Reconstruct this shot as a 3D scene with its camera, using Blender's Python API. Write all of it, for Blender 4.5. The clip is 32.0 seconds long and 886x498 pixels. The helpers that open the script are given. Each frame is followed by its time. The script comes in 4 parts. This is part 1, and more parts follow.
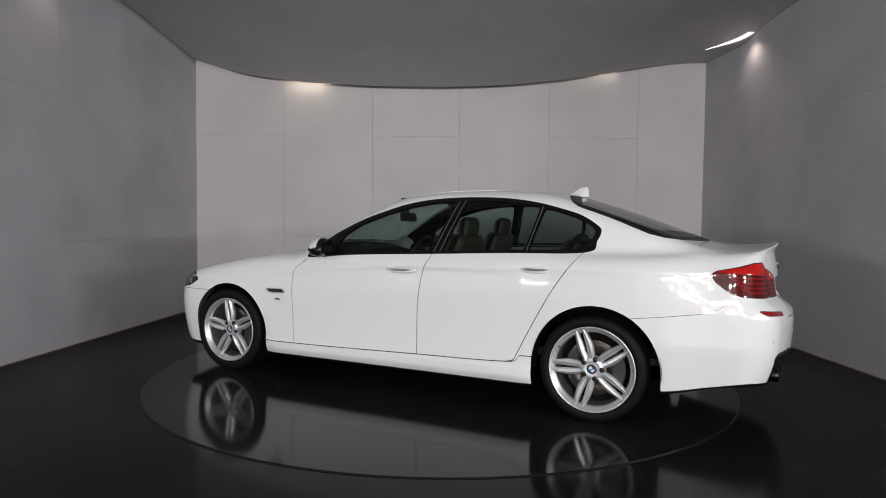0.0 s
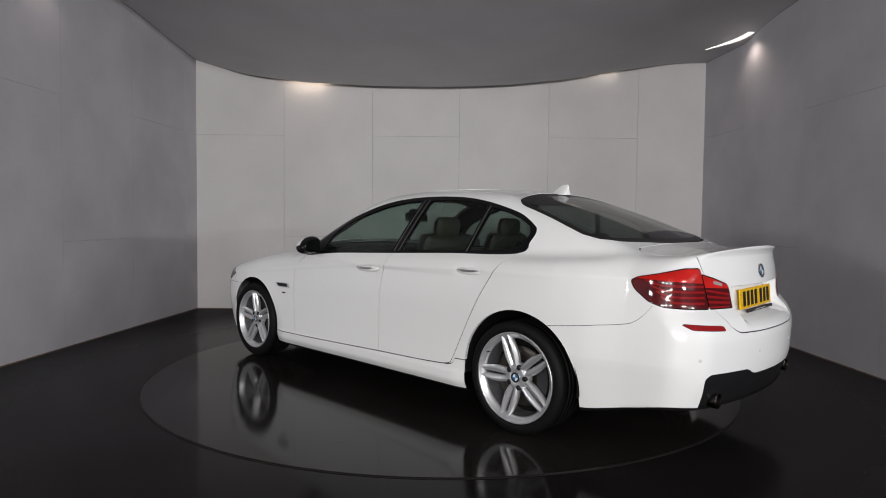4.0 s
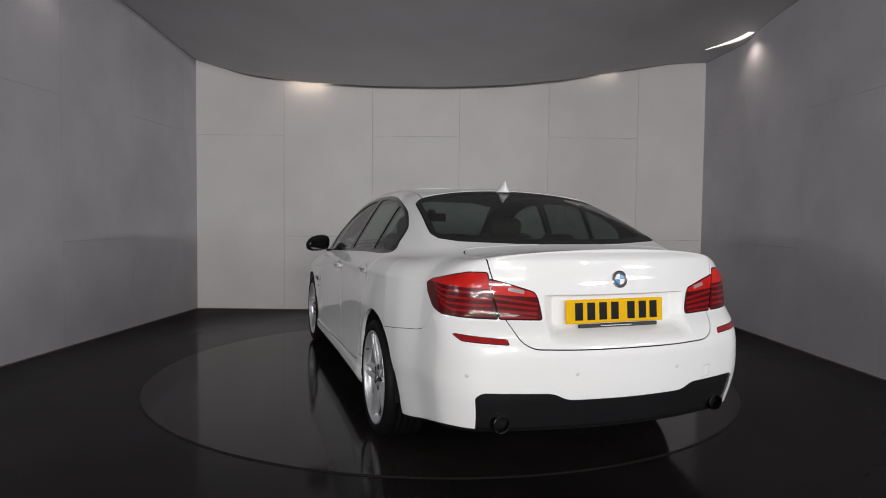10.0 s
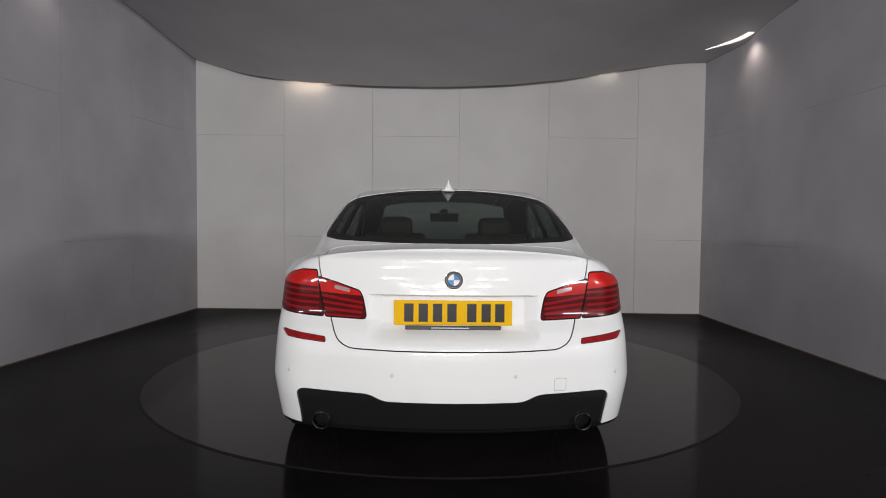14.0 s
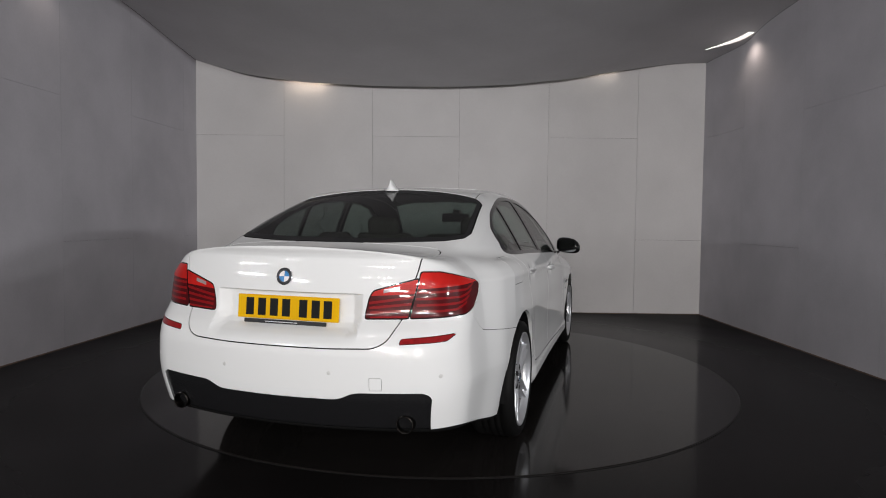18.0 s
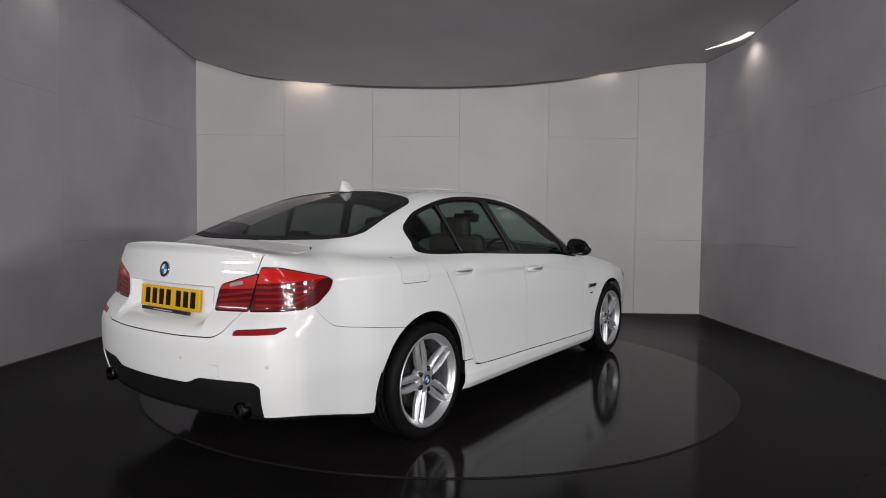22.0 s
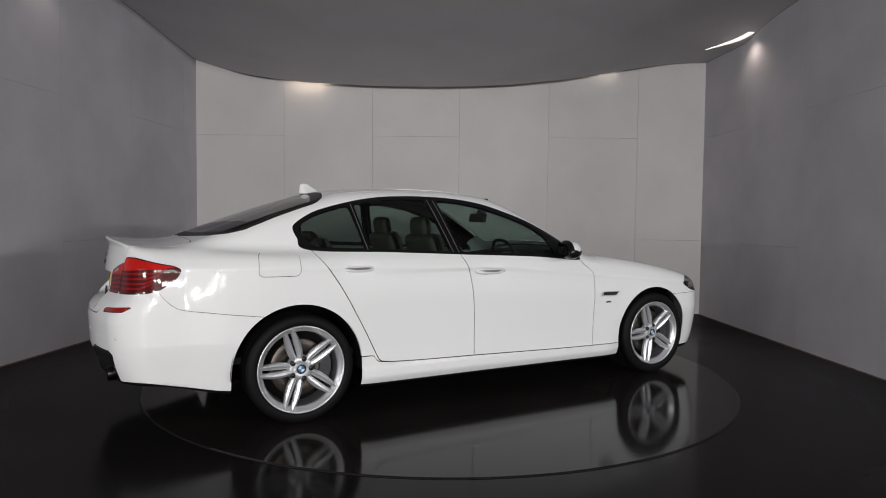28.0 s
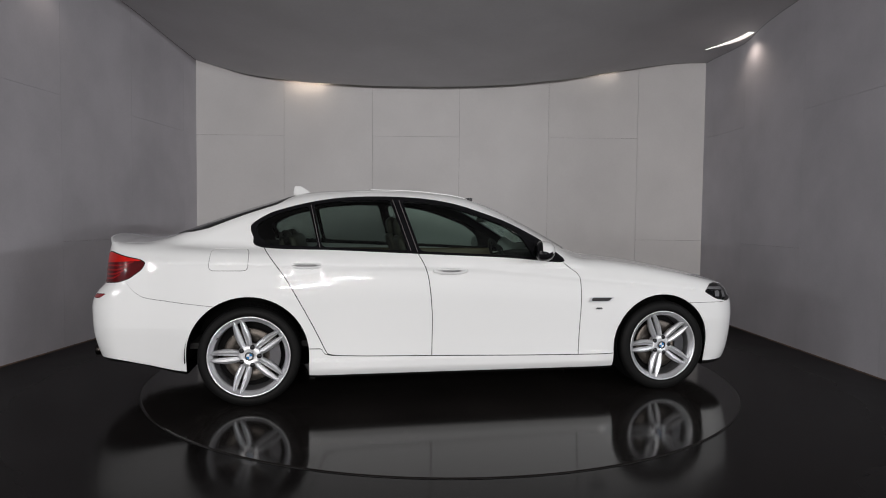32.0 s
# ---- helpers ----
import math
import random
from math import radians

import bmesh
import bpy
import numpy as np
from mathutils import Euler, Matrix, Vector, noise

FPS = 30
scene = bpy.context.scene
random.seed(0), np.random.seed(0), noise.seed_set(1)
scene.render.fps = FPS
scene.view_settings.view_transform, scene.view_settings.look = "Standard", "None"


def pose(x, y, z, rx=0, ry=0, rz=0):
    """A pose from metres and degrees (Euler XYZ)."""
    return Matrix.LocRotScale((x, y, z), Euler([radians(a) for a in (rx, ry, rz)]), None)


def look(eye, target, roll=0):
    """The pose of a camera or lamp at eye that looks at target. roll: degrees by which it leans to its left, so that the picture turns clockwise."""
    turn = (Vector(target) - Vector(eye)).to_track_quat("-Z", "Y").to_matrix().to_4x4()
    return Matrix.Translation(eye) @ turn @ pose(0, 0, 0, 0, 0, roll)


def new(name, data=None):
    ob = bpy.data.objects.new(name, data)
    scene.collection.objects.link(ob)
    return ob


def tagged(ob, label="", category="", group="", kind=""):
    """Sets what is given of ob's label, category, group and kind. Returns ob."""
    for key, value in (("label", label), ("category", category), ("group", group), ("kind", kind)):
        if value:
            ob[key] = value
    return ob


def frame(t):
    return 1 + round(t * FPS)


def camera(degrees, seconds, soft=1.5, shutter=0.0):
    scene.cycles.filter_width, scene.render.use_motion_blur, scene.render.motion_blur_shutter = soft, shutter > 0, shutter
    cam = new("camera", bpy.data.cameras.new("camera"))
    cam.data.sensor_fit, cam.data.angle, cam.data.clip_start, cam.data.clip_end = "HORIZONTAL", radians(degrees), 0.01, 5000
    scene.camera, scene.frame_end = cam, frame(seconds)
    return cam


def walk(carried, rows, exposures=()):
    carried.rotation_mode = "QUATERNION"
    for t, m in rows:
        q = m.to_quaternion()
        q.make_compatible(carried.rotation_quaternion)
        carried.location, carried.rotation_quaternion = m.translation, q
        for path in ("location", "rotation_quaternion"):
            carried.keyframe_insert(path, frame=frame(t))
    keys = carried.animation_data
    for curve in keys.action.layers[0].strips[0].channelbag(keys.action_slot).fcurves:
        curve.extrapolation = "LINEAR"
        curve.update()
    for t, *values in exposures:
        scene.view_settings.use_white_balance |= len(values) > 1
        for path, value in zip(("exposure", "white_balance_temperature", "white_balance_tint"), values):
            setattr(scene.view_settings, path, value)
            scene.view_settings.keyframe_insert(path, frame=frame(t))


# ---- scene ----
cam = camera(70.03, 32.0, soft=1.0)
EYE = Vector((0.0, -5.328, 1.259))
AHEAD = Vector((0.00134, 0.99895, -0.04584))
VIEW = look(EYE, EYE + AHEAD * 5.0, 0.615)
walk(cam, [(0.0, VIEW), (32.0, VIEW)], [(0.0, 0.12), (3.0, 0.18), (6.0, 0.22), (8.0, 0.15), (9.5, 0.05), (11.0, 0.03), (32.0, 0.04)])

# ---- light ----
scene.view_settings.exposure = 0.0
world = bpy.data.worlds.new("world")
scene.world = world
world.use_nodes = True
world.node_tree.nodes["Background"].inputs["Color"].default_value = (0.75, 0.85, 1.0, 1)
world.node_tree.nodes["Background"].inputs["Strength"].default_value = 0.05


def area_lamp(name, eye, target, sx, sy, watts, color=(1, 1, 1)):
    data = bpy.data.lights.new(name, "AREA")
    data.shape, data.size, data.size_y, data.energy, data.color = "RECTANGLE", sx, sy, watts, color
    ob = new(name, data)
    ob.matrix_world = look(eye, target)
    return ob


def spot_lamp(name, eye, target, watts, angle, color):
    data = bpy.data.lights.new(name, "SPOT")
    data.energy, data.spot_size, data.spot_blend, data.shadow_soft_size, data.color = watts, radians(angle), 0.9, 0.025, color
    ob = new(name, data)
    ob.matrix_world = look(eye, target)
    return ob


# ---- materials ----
def material(name, color, rough=0.5, metal=0.0, coat=0.0, grain=0.0, scale=30.0, bump=0.0, stain=0.0, stain_scale=1.5, spec=0.5):
    m = bpy.data.materials.new(name)
    m.use_nodes = True
    nt = m.node_tree
    b = nt.nodes["Principled BSDF"]
    b.inputs["Base Color"].default_value = (*color, 1)
    b.inputs["Roughness"].default_value = rough
    b.inputs["Metallic"].default_value = metal
    b.inputs["Coat Weight"].default_value = coat
    b.inputs["Coat Roughness"].default_value = 0.03
    b.inputs["Specular IOR Level"].default_value = spec
    if grain or stain or bump:
        co = nt.nodes.new("ShaderNodeTexCoord")
        fine = nt.nodes.new("ShaderNodeTexNoise")
        fine.inputs["Scale"].default_value, fine.inputs["Detail"].default_value = scale, 6
        nt.links.new(co.outputs["Object"], fine.inputs["Vector"])
        broad = nt.nodes.new("ShaderNodeTexNoise")
        broad.inputs["Scale"].default_value, broad.inputs["Detail"].default_value = stain_scale, 4
        nt.links.new(co.outputs["Object"], broad.inputs["Vector"])
        last = None
        for tex, amount in ((fine, grain), (broad, stain)):
            if not amount:
                continue
            ramp = nt.nodes.new("ShaderNodeMapRange")
            ramp.inputs["From Min"].default_value, ramp.inputs["From Max"].default_value = 0.3, 0.7
            ramp.inputs["To Min"].default_value, ramp.inputs["To Max"].default_value = 1 - amount, 1 + amount
            nt.links.new(tex.outputs["Fac"], ramp.inputs["Value"])
            mul = nt.nodes.new("ShaderNodeVectorMath")
            mul.operation = "SCALE"
            if last is None:
                mul.inputs[0].default_value = color
            else:
                nt.links.new(last.outputs["Vector"], mul.inputs[0])
            nt.links.new(ramp.outputs["Result"], mul.inputs["Scale"])
            last = mul
        if last is not None:
            nt.links.new(last.outputs["Vector"], b.inputs["Base Color"])
        if bump:
            bn = nt.nodes.new("ShaderNodeBump")
            bn.inputs["Strength"].default_value, bn.inputs["Distance"].default_value = bump, 0.004
            nt.links.new(fine.outputs["Fac"], bn.inputs["Height"])
            nt.links.new(bn.outputs["Normal"], b.inputs["Normal"])
    return m


def tinted_glass(name, tint):
    m = bpy.data.materials.new(name)
    m.use_nodes = True
    nt = m.node_tree
    nt.nodes.remove(nt.nodes["Principled BSDF"])
    clear, gloss, mix, fr = (nt.nodes.new("ShaderNode" + k) for k in ("BsdfTransparent", "BsdfGlossy", "MixShader", "LayerWeight"))
    clear.inputs["Color"].default_value = (*tint, 1)
    gloss.inputs["Roughness"].default_value = 0.01
    fr.inputs["Blend"].default_value = 0.5
    steep, base = nt.nodes.new("ShaderNodeMath"), nt.nodes.new("ShaderNodeMath")
    steep.operation, base.operation = "POWER", "MULTIPLY_ADD"
    steep.inputs[1].default_value, base.inputs[1].default_value, base.inputs[2].default_value = 5.0, 0.93, 0.07
    nt.links.new(fr.outputs["Facing"], steep.inputs[0])
    nt.links.new(steep.outputs["Value"], base.inputs[0])
    nt.links.new(base.outputs["Value"], mix.inputs["Fac"])
    nt.links.new(clear.outputs["BSDF"], mix.inputs[1])
    nt.links.new(gloss.outputs["BSDF"], mix.inputs[2])
    nt.links.new(mix.outputs["Shader"], nt.nodes["Material Output"].inputs["Surface"])
    return m


PAINT = material("white_paint", (0.80, 0.808, 0.806), 0.45, 0.0, 1.0, spec=0.25)
BLACK_TRIM = material("gloss_black_trim", (0.006, 0.006, 0.007), 0.14, spec=0.28)
BLACK_PLASTIC = material("black_plastic", (0.012, 0.012, 0.013), 0.45, grain=0.15, scale=300, bump=0.1)
RUBBER = material("tyre_rubber", (0.005, 0.005, 0.005), 0.6, grain=0.2, scale=150, bump=0.15, spec=0.14)
WELL = material("wheel_well_felt", (0.008, 0.008, 0.008), 0.95, spec=0.05)
ALLOY = material("silver_alloy", (0.66, 0.67, 0.69), 0.37, 0.75, 0.25)
STEEL = material("brake_steel", (0.085, 0.075, 0.066), 0.42, 0.9, grain=0.2, scale=90)
CHROME = material("chrome", (0.8, 0.8, 0.82), 0.07, 1.0)
SATIN_CHROME = material("satin_chrome", (0.78, 0.78, 0.79), 0.28, 0.85)
GLASS = tinted_glass("tinted_glass", (0.53, 0.63, 0.585))
PRIVACY_GLASS = tinted_glass("privacy_glass", (0.40, 0.465, 0.435))
REAR_GLASS = tinted_glass("dark_tinted_glass", (0.26, 0.295, 0.28))
LAMP_GLASS = tinted_glass("clear_lamp_glass", (0.80, 0.81, 0.81))
TIP = material("sooty_chrome", (0.045, 0.04, 0.037), 0.3, 1.0, grain=0.4, scale=40)
BOLT = material("shaded_bolt_well", (0.02, 0.02, 0.021), 0.4, 0.5)
BARREL = material("dull_barrel_metal", (0.30, 0.30, 0.31), 0.45, 0.8, grain=0.15, scale=40)
DARK_METAL = material("dark_metal", (0.08, 0.08, 0.085), 0.4, 0.8)
# Mirror tone lowered: the dark wall it reflects is put into its colour.
MIRROR = material("dimmed_mirror", (0.32, 0.33, 0.34), 0.02, 1.0)
RED_LENS = material("bright_red_lens", (0.50, 0.013, 0.010), 0.3, 0.0, 0.55, grain=0.25, scale=9, spec=0.1)
RED_REFLEX = material("red_reflector", (0.26, 0.008, 0.010), 0.3, 0.0, 1.0, grain=0.2, scale=60, spec=0.1)
RED_DARK = material("dark_red_lens", (0.075, 0.0025, 0.004), 0.3, 0.0, 0.55, grain=0.3, scale=11, spec=0.1)
RED_BAR = material("red_light_bar", (0.24, 0.006, 0.008), 0.3, 0.0, 0.55, spec=0.1)
DIFFUSER = material("black_diffuser_plastic", (0.011, 0.011, 0.012), 0.24, grain=0.1, scale=250, bump=0.03, spec=0.4)
LAMP_RIM = material("dark_lamp_rim", (0.03, 0.004, 0.005), 0.1, 0.0, 1.0)
LAMP_CLEAR = material("clear_lamp_window", (0.42, 0.36, 0.36), 0.1, 0.2, 1.0)
SEAM = material("seam_black", (0.012, 0.012, 0.012), 0.85, spec=0.2)
LINING = material("dark_lining", (0.014, 0.0135, 0.013), 0.8, grain=0.1, scale=200)
LEATHER = material("grey_beige_leather", (0.115, 0.105, 0.083), 0.5, grain=0.08, scale=180, bump=0.1)
LEATHER_DARK = material("dark_leather", (0.085, 0.078, 0.068), 0.5, grain=0.08, scale=180, bump=0.1)
SENSOR = material("pale_sensor_ring", (0.62, 0.62, 0.61), 0.4)
PLATE = material("yellow_reflective_plate", (0.74, 0.42, 0.0), 0.5, coat=0.6, spec=0.1)
PLATE_INK = material("plate_ink", (0.008, 0.008, 0.008), 0.3, spec=0.15)
BADGE_RING = material("badge_black", (0.01, 0.01, 0.012), 0.3)
BADGE_BLUE = material("badge_blue", (0.03, 0.19, 0.45), 0.15, 0.0, 1.0)
BADGE_WHITE = material("badge_white", (0.75, 0.75, 0.75), 0.15, 0.0, 1.0)
TAN = material("tan_door_leather", (0.16, 0.115, 0.07), 0.5, grain=0.1, scale=150, bump=0.1)
PILLAR = material("satin_pillar_edge", (0.14, 0.13, 0.13), 0.3, spec=0.6)
# Side boards: a darker, slightly violet base colour than the back wall's.
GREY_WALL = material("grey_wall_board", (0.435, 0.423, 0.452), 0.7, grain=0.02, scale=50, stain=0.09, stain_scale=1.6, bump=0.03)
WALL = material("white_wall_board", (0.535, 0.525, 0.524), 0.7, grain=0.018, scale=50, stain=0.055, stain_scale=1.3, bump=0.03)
CEILING = material("ceiling_paint", (0.485, 0.475, 0.487), 0.8, grain=0.02, scale=30, stain=0.05)
# Emissive colour standing in for lamplight that falls on the ceiling sheet.
GLOW = bpy.data.materials.new("ceiling_streak_glow")
GLOW.use_nodes = True
GLOW.node_tree.nodes["Principled BSDF"].inputs["Emission Color"].default_value = (1.0, 0.93, 0.86, 1)
GLOW.node_tree.nodes["Principled BSDF"].inputs["Emission Strength"].default_value = 1.0
FLOOR = material("dark_resin_floor", (0.0105, 0.0093, 0.0092), 0.11, grain=0.25, scale=60, stain=0.3, stain_scale=1.2, spec=0.045)


def dust_towards_walls(m):
    """Polished round the turntable, dull with dust towards the walls."""
    nt = m.node_tree
    co, far, ramp, grit, mix = (nt.nodes.new("ShaderNode" + k) for k in ("TexCoord", "VectorMath", "MapRange", "TexNoise", "Math"))
    far.operation, mix.operation = "LENGTH", "MULTIPLY_ADD"
    nt.links.new(co.outputs["Object"], far.inputs[0])
    nt.links.new(far.outputs["Value"], ramp.inputs["Value"])
    ramp.inputs["From Min"].default_value, ramp.inputs["From Max"].default_value = 2.5, 4.0
    ramp.inputs["To Min"].default_value, ramp.inputs["To Max"].default_value = 0.08, 0.46
    grit.inputs["Scale"].default_value, grit.inputs["Detail"].default_value = 3.0, 5
    nt.links.new(co.outputs["Object"], grit.inputs["Vector"])
    nt.links.new(grit.outputs["Fac"], mix.inputs[0])
    mix.inputs[1].default_value = 0.08
    nt.links.new(ramp.outputs["Result"], mix.inputs[2])
    nt.links.new(mix.outputs["Value"], nt.nodes["Principled BSDF"].inputs["Roughness"])


dust_towards_walls(FLOOR)
TABLE_TOP = material("polished_turntable_top", (0.0135, 0.0119, 0.0113), 0.10, grain=0.2, scale=60, stain=0.25, stain_scale=1.6, spec=0.15)
# Kept dark so the unseen hall bounces little light back.
HALL = material("dark_hall_surface", (0.13, 0.128, 0.13), 0.8, grain=0.03, scale=20, stain=0.06)
BEAD = material("dirty_bead", (0.10, 0.065, 0.045), 0.8, grain=0.4, scale=25, stain=0.4, stain_scale=4)
JOINT = material("joint_shadow", (0.2, 0.19, 0.19), 0.9)
OIL = material("dull_oil_film", (0.011, 0.0098, 0.0093), 0.22, spec=0.3)
RING = material("turntable_gap", (0.004, 0.004, 0.004), 0.8)


# ---- mesh helpers ----
def mesh_ob(name, verts, faces, mat, parent=None, label="", smooth=True):
    me = bpy.data.meshes.new(name)
    me.from_pydata([tuple(map(float, v)) for v in verts], [], [tuple(map(int, f)) for f in faces])
    me.materials.append(mat)
    if smooth:
        me.shade_smooth()
    me.update()
    ob = new(name, me)
    if parent is not None:
        ob.parent = parent
    if label:
        ob["label"] = label
    return ob


def part(name, bm, mat, parent, label="", smooth=False):
    me = bpy.data.meshes.new(name)
    bmesh.ops.recalc_face_normals(bm, faces=bm.faces)
    bm.to_mesh(me)
    bm.free()
    me.materials.append(mat)
    if smooth:
        me.shade_smooth()
    ob = new(name, me)
    if parent is not None:
        ob.parent = parent
    if label:
        ob["label"] = label
    return ob


def box_bm(x0, x1, y0, y1, z0, z1, bevel=0.0, seg=2):
    bm = bmesh.new()
    bmesh.ops.create_cube(bm, size=1, matrix=Matrix.Translation(((x0 + x1) / 2, (y0 + y1) / 2, (z0 + z1) / 2)) @ Matrix.Diagonal((x1 - x0, y1 - y0, z1 - z0, 1)))
    if bevel:
        bmesh.ops.bevel(bm, geom=bm.edges[:], offset=bevel, segments=seg, affect="EDGES", profile=0.5)
    return bm


def lathe(profile, n=64, closed=False):
    """Spins (r, y) pairs round the local y axis; gives verts and faces."""
    k = len(profile)
    verts = [(r * math.cos(2 * math.pi * j / n), y, r * math.sin(2 * math.pi * j / n)) for j in range(n) for r, y in profile]
    faces = []
    for j in range(n):
        a, b = j * k, ((j + 1) % n) * k
        for i in range(k if closed else k - 1):
            i2 = (i + 1) % k
            faces.append((a + i, a + i2, b + i2, b + i))
    return verts, faces


# ---- the room ----
X_LEFT_BACK, X_LEFT_FRONT = -3.385, -3.745
X_RIGHT_BACK, X_RIGHT_FRONT = 3.54, 3.615
Y_BACK_LEFT, Y_BACK_RIGHT, Y_FRONT = 3.39, 3.30, -1.2
Z_TOP = 3.95


def slab(name, a, b, z0, z1, thick, mat, kind="structure", label="", category="wall"):
    """A wall from a to b in plan; its thickness lies on the left of the way from a to b."""
    a, b = Vector((*a, 0)), Vector((*b, 0))
    n = Vector((-(b - a).y, (b - a).x, 0)).normalized() * thick
    base = [a, b, b + n, a + n]
    verts = [(p.x, p.y, z0) for p in base] + [(p.x, p.y, z1) for p in base]
    faces = [(0, 1, 2, 3), (7, 6, 5, 4), (0, 4, 5, 1), (1, 5, 6, 2), (2, 6, 7, 3), (3, 7, 4, 0)]
    ob = mesh_ob(name, verts, faces, mat, smooth=False)
    return tagged(ob, label, category, kind=kind)


floor_bm = box_bm(-8, 8, -33, 5, -0.2, 0.0)
floor = part("floor", floor_bm, FLOOR, None)
tagged(floor, "dark polished resin floor with soft reflections", "floor", kind="structure")
def wall_with_boards(name, a, b, label, cuts, low_first, mat=WALL):
    """A wall from a to b (the room on its left) faced with boards: joints across at 1.015 or 2.39 m in turn."""
    wall = slab(name, a, b, 0, Z_TOP, -0.12, JOINT, label=label)
    a, b = Vector((*a, 0)), Vector((*b, 0))
    way = (b - a).normalized()
    inward = Vector((-way.y, way.x, 0))
    stops = [0.0] + list(cuts) + [(b - a).length]
    for k, (u0, u1) in enumerate(zip(stops, stops[1:])):
        level = 1.015 if (k % 2 == 0) == low_first else 2.39
        for z0, z1 in ((0.004, level), (level, Z_TOP)):
            g = 0.0016 if mat is WALL else 0.0009
            c = [a + way * (u + d) + inward * t for u, d in ((u0, g), (u1, -g)) for t in (0.0, 0.012)]
            verts = [(q.x, q.y, z) for z in (z0 + g, z1 - g) for q in (c[0], c[2], c[3], c[1])]
            faces = [(3, 2, 1, 0), (4, 5, 6, 7), (0, 1, 5, 4), (1, 2, 6, 5), (2, 3, 7, 6), (3, 0, 4, 7)]
            mesh_ob("wall_board", verts, faces, mat, wall, smooth=False)
    return wall


def floor_bead(a, b):
    a, b = Vector((*a, 0)), Vector((*b, 0))
    way = (b - a).normalized()
    n = Vector((-way.y, way.x, 0))
    prof = ((0.0125, 0.0), (0.022, 0.0), (0.0195, 0.006), (0.0125, 0.010))
    verts = [(q.x, q.y, z) for e in (a, b) for q, z in ((e + n * d, z) for d, z in prof)]
    faces = [(0, 1, 5, 4), (1, 2, 6, 5), (2, 3, 7, 6), (3, 0, 4, 7), (3, 2, 1, 0), (4, 5, 6, 7)]
    tagged(mesh_ob("baseboard", verts, faces, BEAD, smooth=False), "thin dirty brown sealing bead along the wall foot", "trim", kind="structure")


BL, BR = Vector((X_LEFT_BACK, Y_BACK_LEFT)), Vector((X_RIGHT_BACK, Y_BACK_RIGHT))
wall_with_boards("wall_back", BR, BL, "white painted board wall with thin joints", [X_RIGHT_BACK - x for x in (2.63, 1.425, 0.217, -0.965, -2.173)], True)
wall_with_boards("wall_left", BL, (X_LEFT_FRONT, Y_FRONT), "board side wall with thin joints, a darker grey than the back wall", [3.39 - y for y in (3.02, 1.82, 0.65, -0.55)], True, GREY_WALL)
wall_with_boards("wall_right", (X_RIGHT_FRONT, Y_FRONT), BR, "board side wall with thin joints, a darker grey than the back wall", [y + 1.2 for y in (-0.2, 0.99, 2.19)], True, GREY_WALL)
floor_bead(BR, BL)
floor_bead(BL, (X_LEFT_FRONT, Y_FRONT))
floor_bead((X_RIGHT_FRONT, Y_FRONT), BR)


def smooth_curve(points, closed=False, per=12):
    """Catmull-Rom through points in the plane, sampled densely."""
    p = np.array(points, float)
    n = len(p)
    out = []
    for i in range(n if closed else n - 1):
        if closed:
            a, b, c, d = p[(i - 1) % n], p[i], p[(i + 1) % n], p[(i + 2) % n]
        else:
            a, b, c, d = p[max(i - 1, 0)], p[i], p[i + 1], p[min(i + 2, n - 1)]
        for u in np.arange(per) / per:
            out.append(0.5 * (2 * b + (c - a) * u + (2 * a - 5 * b + 4 * c - d) * u * u + (3 * b - a - 3 * c + d) * u ** 3))
    if not closed:
        out.append(p[-1])
    return np.array(out)


# The ceiling is a stretched sheet: fixed along both side walls, sagging to a curved edge in front of the back wall.
def knots(text):
    pairs = [[float(v) for v in q.split(":")] for q in text.split()]
    xs, ys = zip(*pairs)
    fine = np.linspace(xs[0], xs[-1], 400)
    coarse = np.interp(fine, xs, ys)
    for _ in range(3):
        coarse = np.convolve(np.pad(coarse, 6, mode="reflect", reflect_type="odd"), np.ones(13) / 13, "valid")
    return lambda q: float(np.interp(q, fine, coarse))


left_z = knots("-1.6:3.75 0:3.70 1.65:3.608 2.16:3.555 2.67:3.487 3.45:3.398")
right_z = knots("-1.6:3.60 0.2:3.55 1.13:3.517 1.85:3.485 2.4:3.455 3.4:3.41")
fold_z = knots("-1.6:0 1.4:0 1.8:-0.015 1.92:-0.03 2.08:-0.075 2.3:-0.075 2.6:-0.055 3.1:-0.01 3.4:0")
edge_z = knots("-3.4:3.40 -3.34:3.384 -2.66:3.184 -1.89:3.077 -0.9:3.028 0.03:3.024 0.87:3.058 1.64:3.143 2.4:3.280 3.04:3.385 3.3:3.405 3.55:3.408")
edge_gap = knots("-3.4:0.015 -3.0:0.03 -2.4:0.12 -1.5:0.17 0:0.18 1.5:0.16 2.4:0.10 3.04:0.03 3.6:0.015")


def wall_x(side, y):
    u = (y - Y_FRONT) / (3.35 - Y_FRONT)
    return (X_RIGHT_FRONT + (X_RIGHT_BACK - X_RIGHT_FRONT) * u - 0.012) if side > 0 else (X_LEFT_FRONT + (X_LEFT_BACK - X_LEFT_FRONT) * u + 0.012)


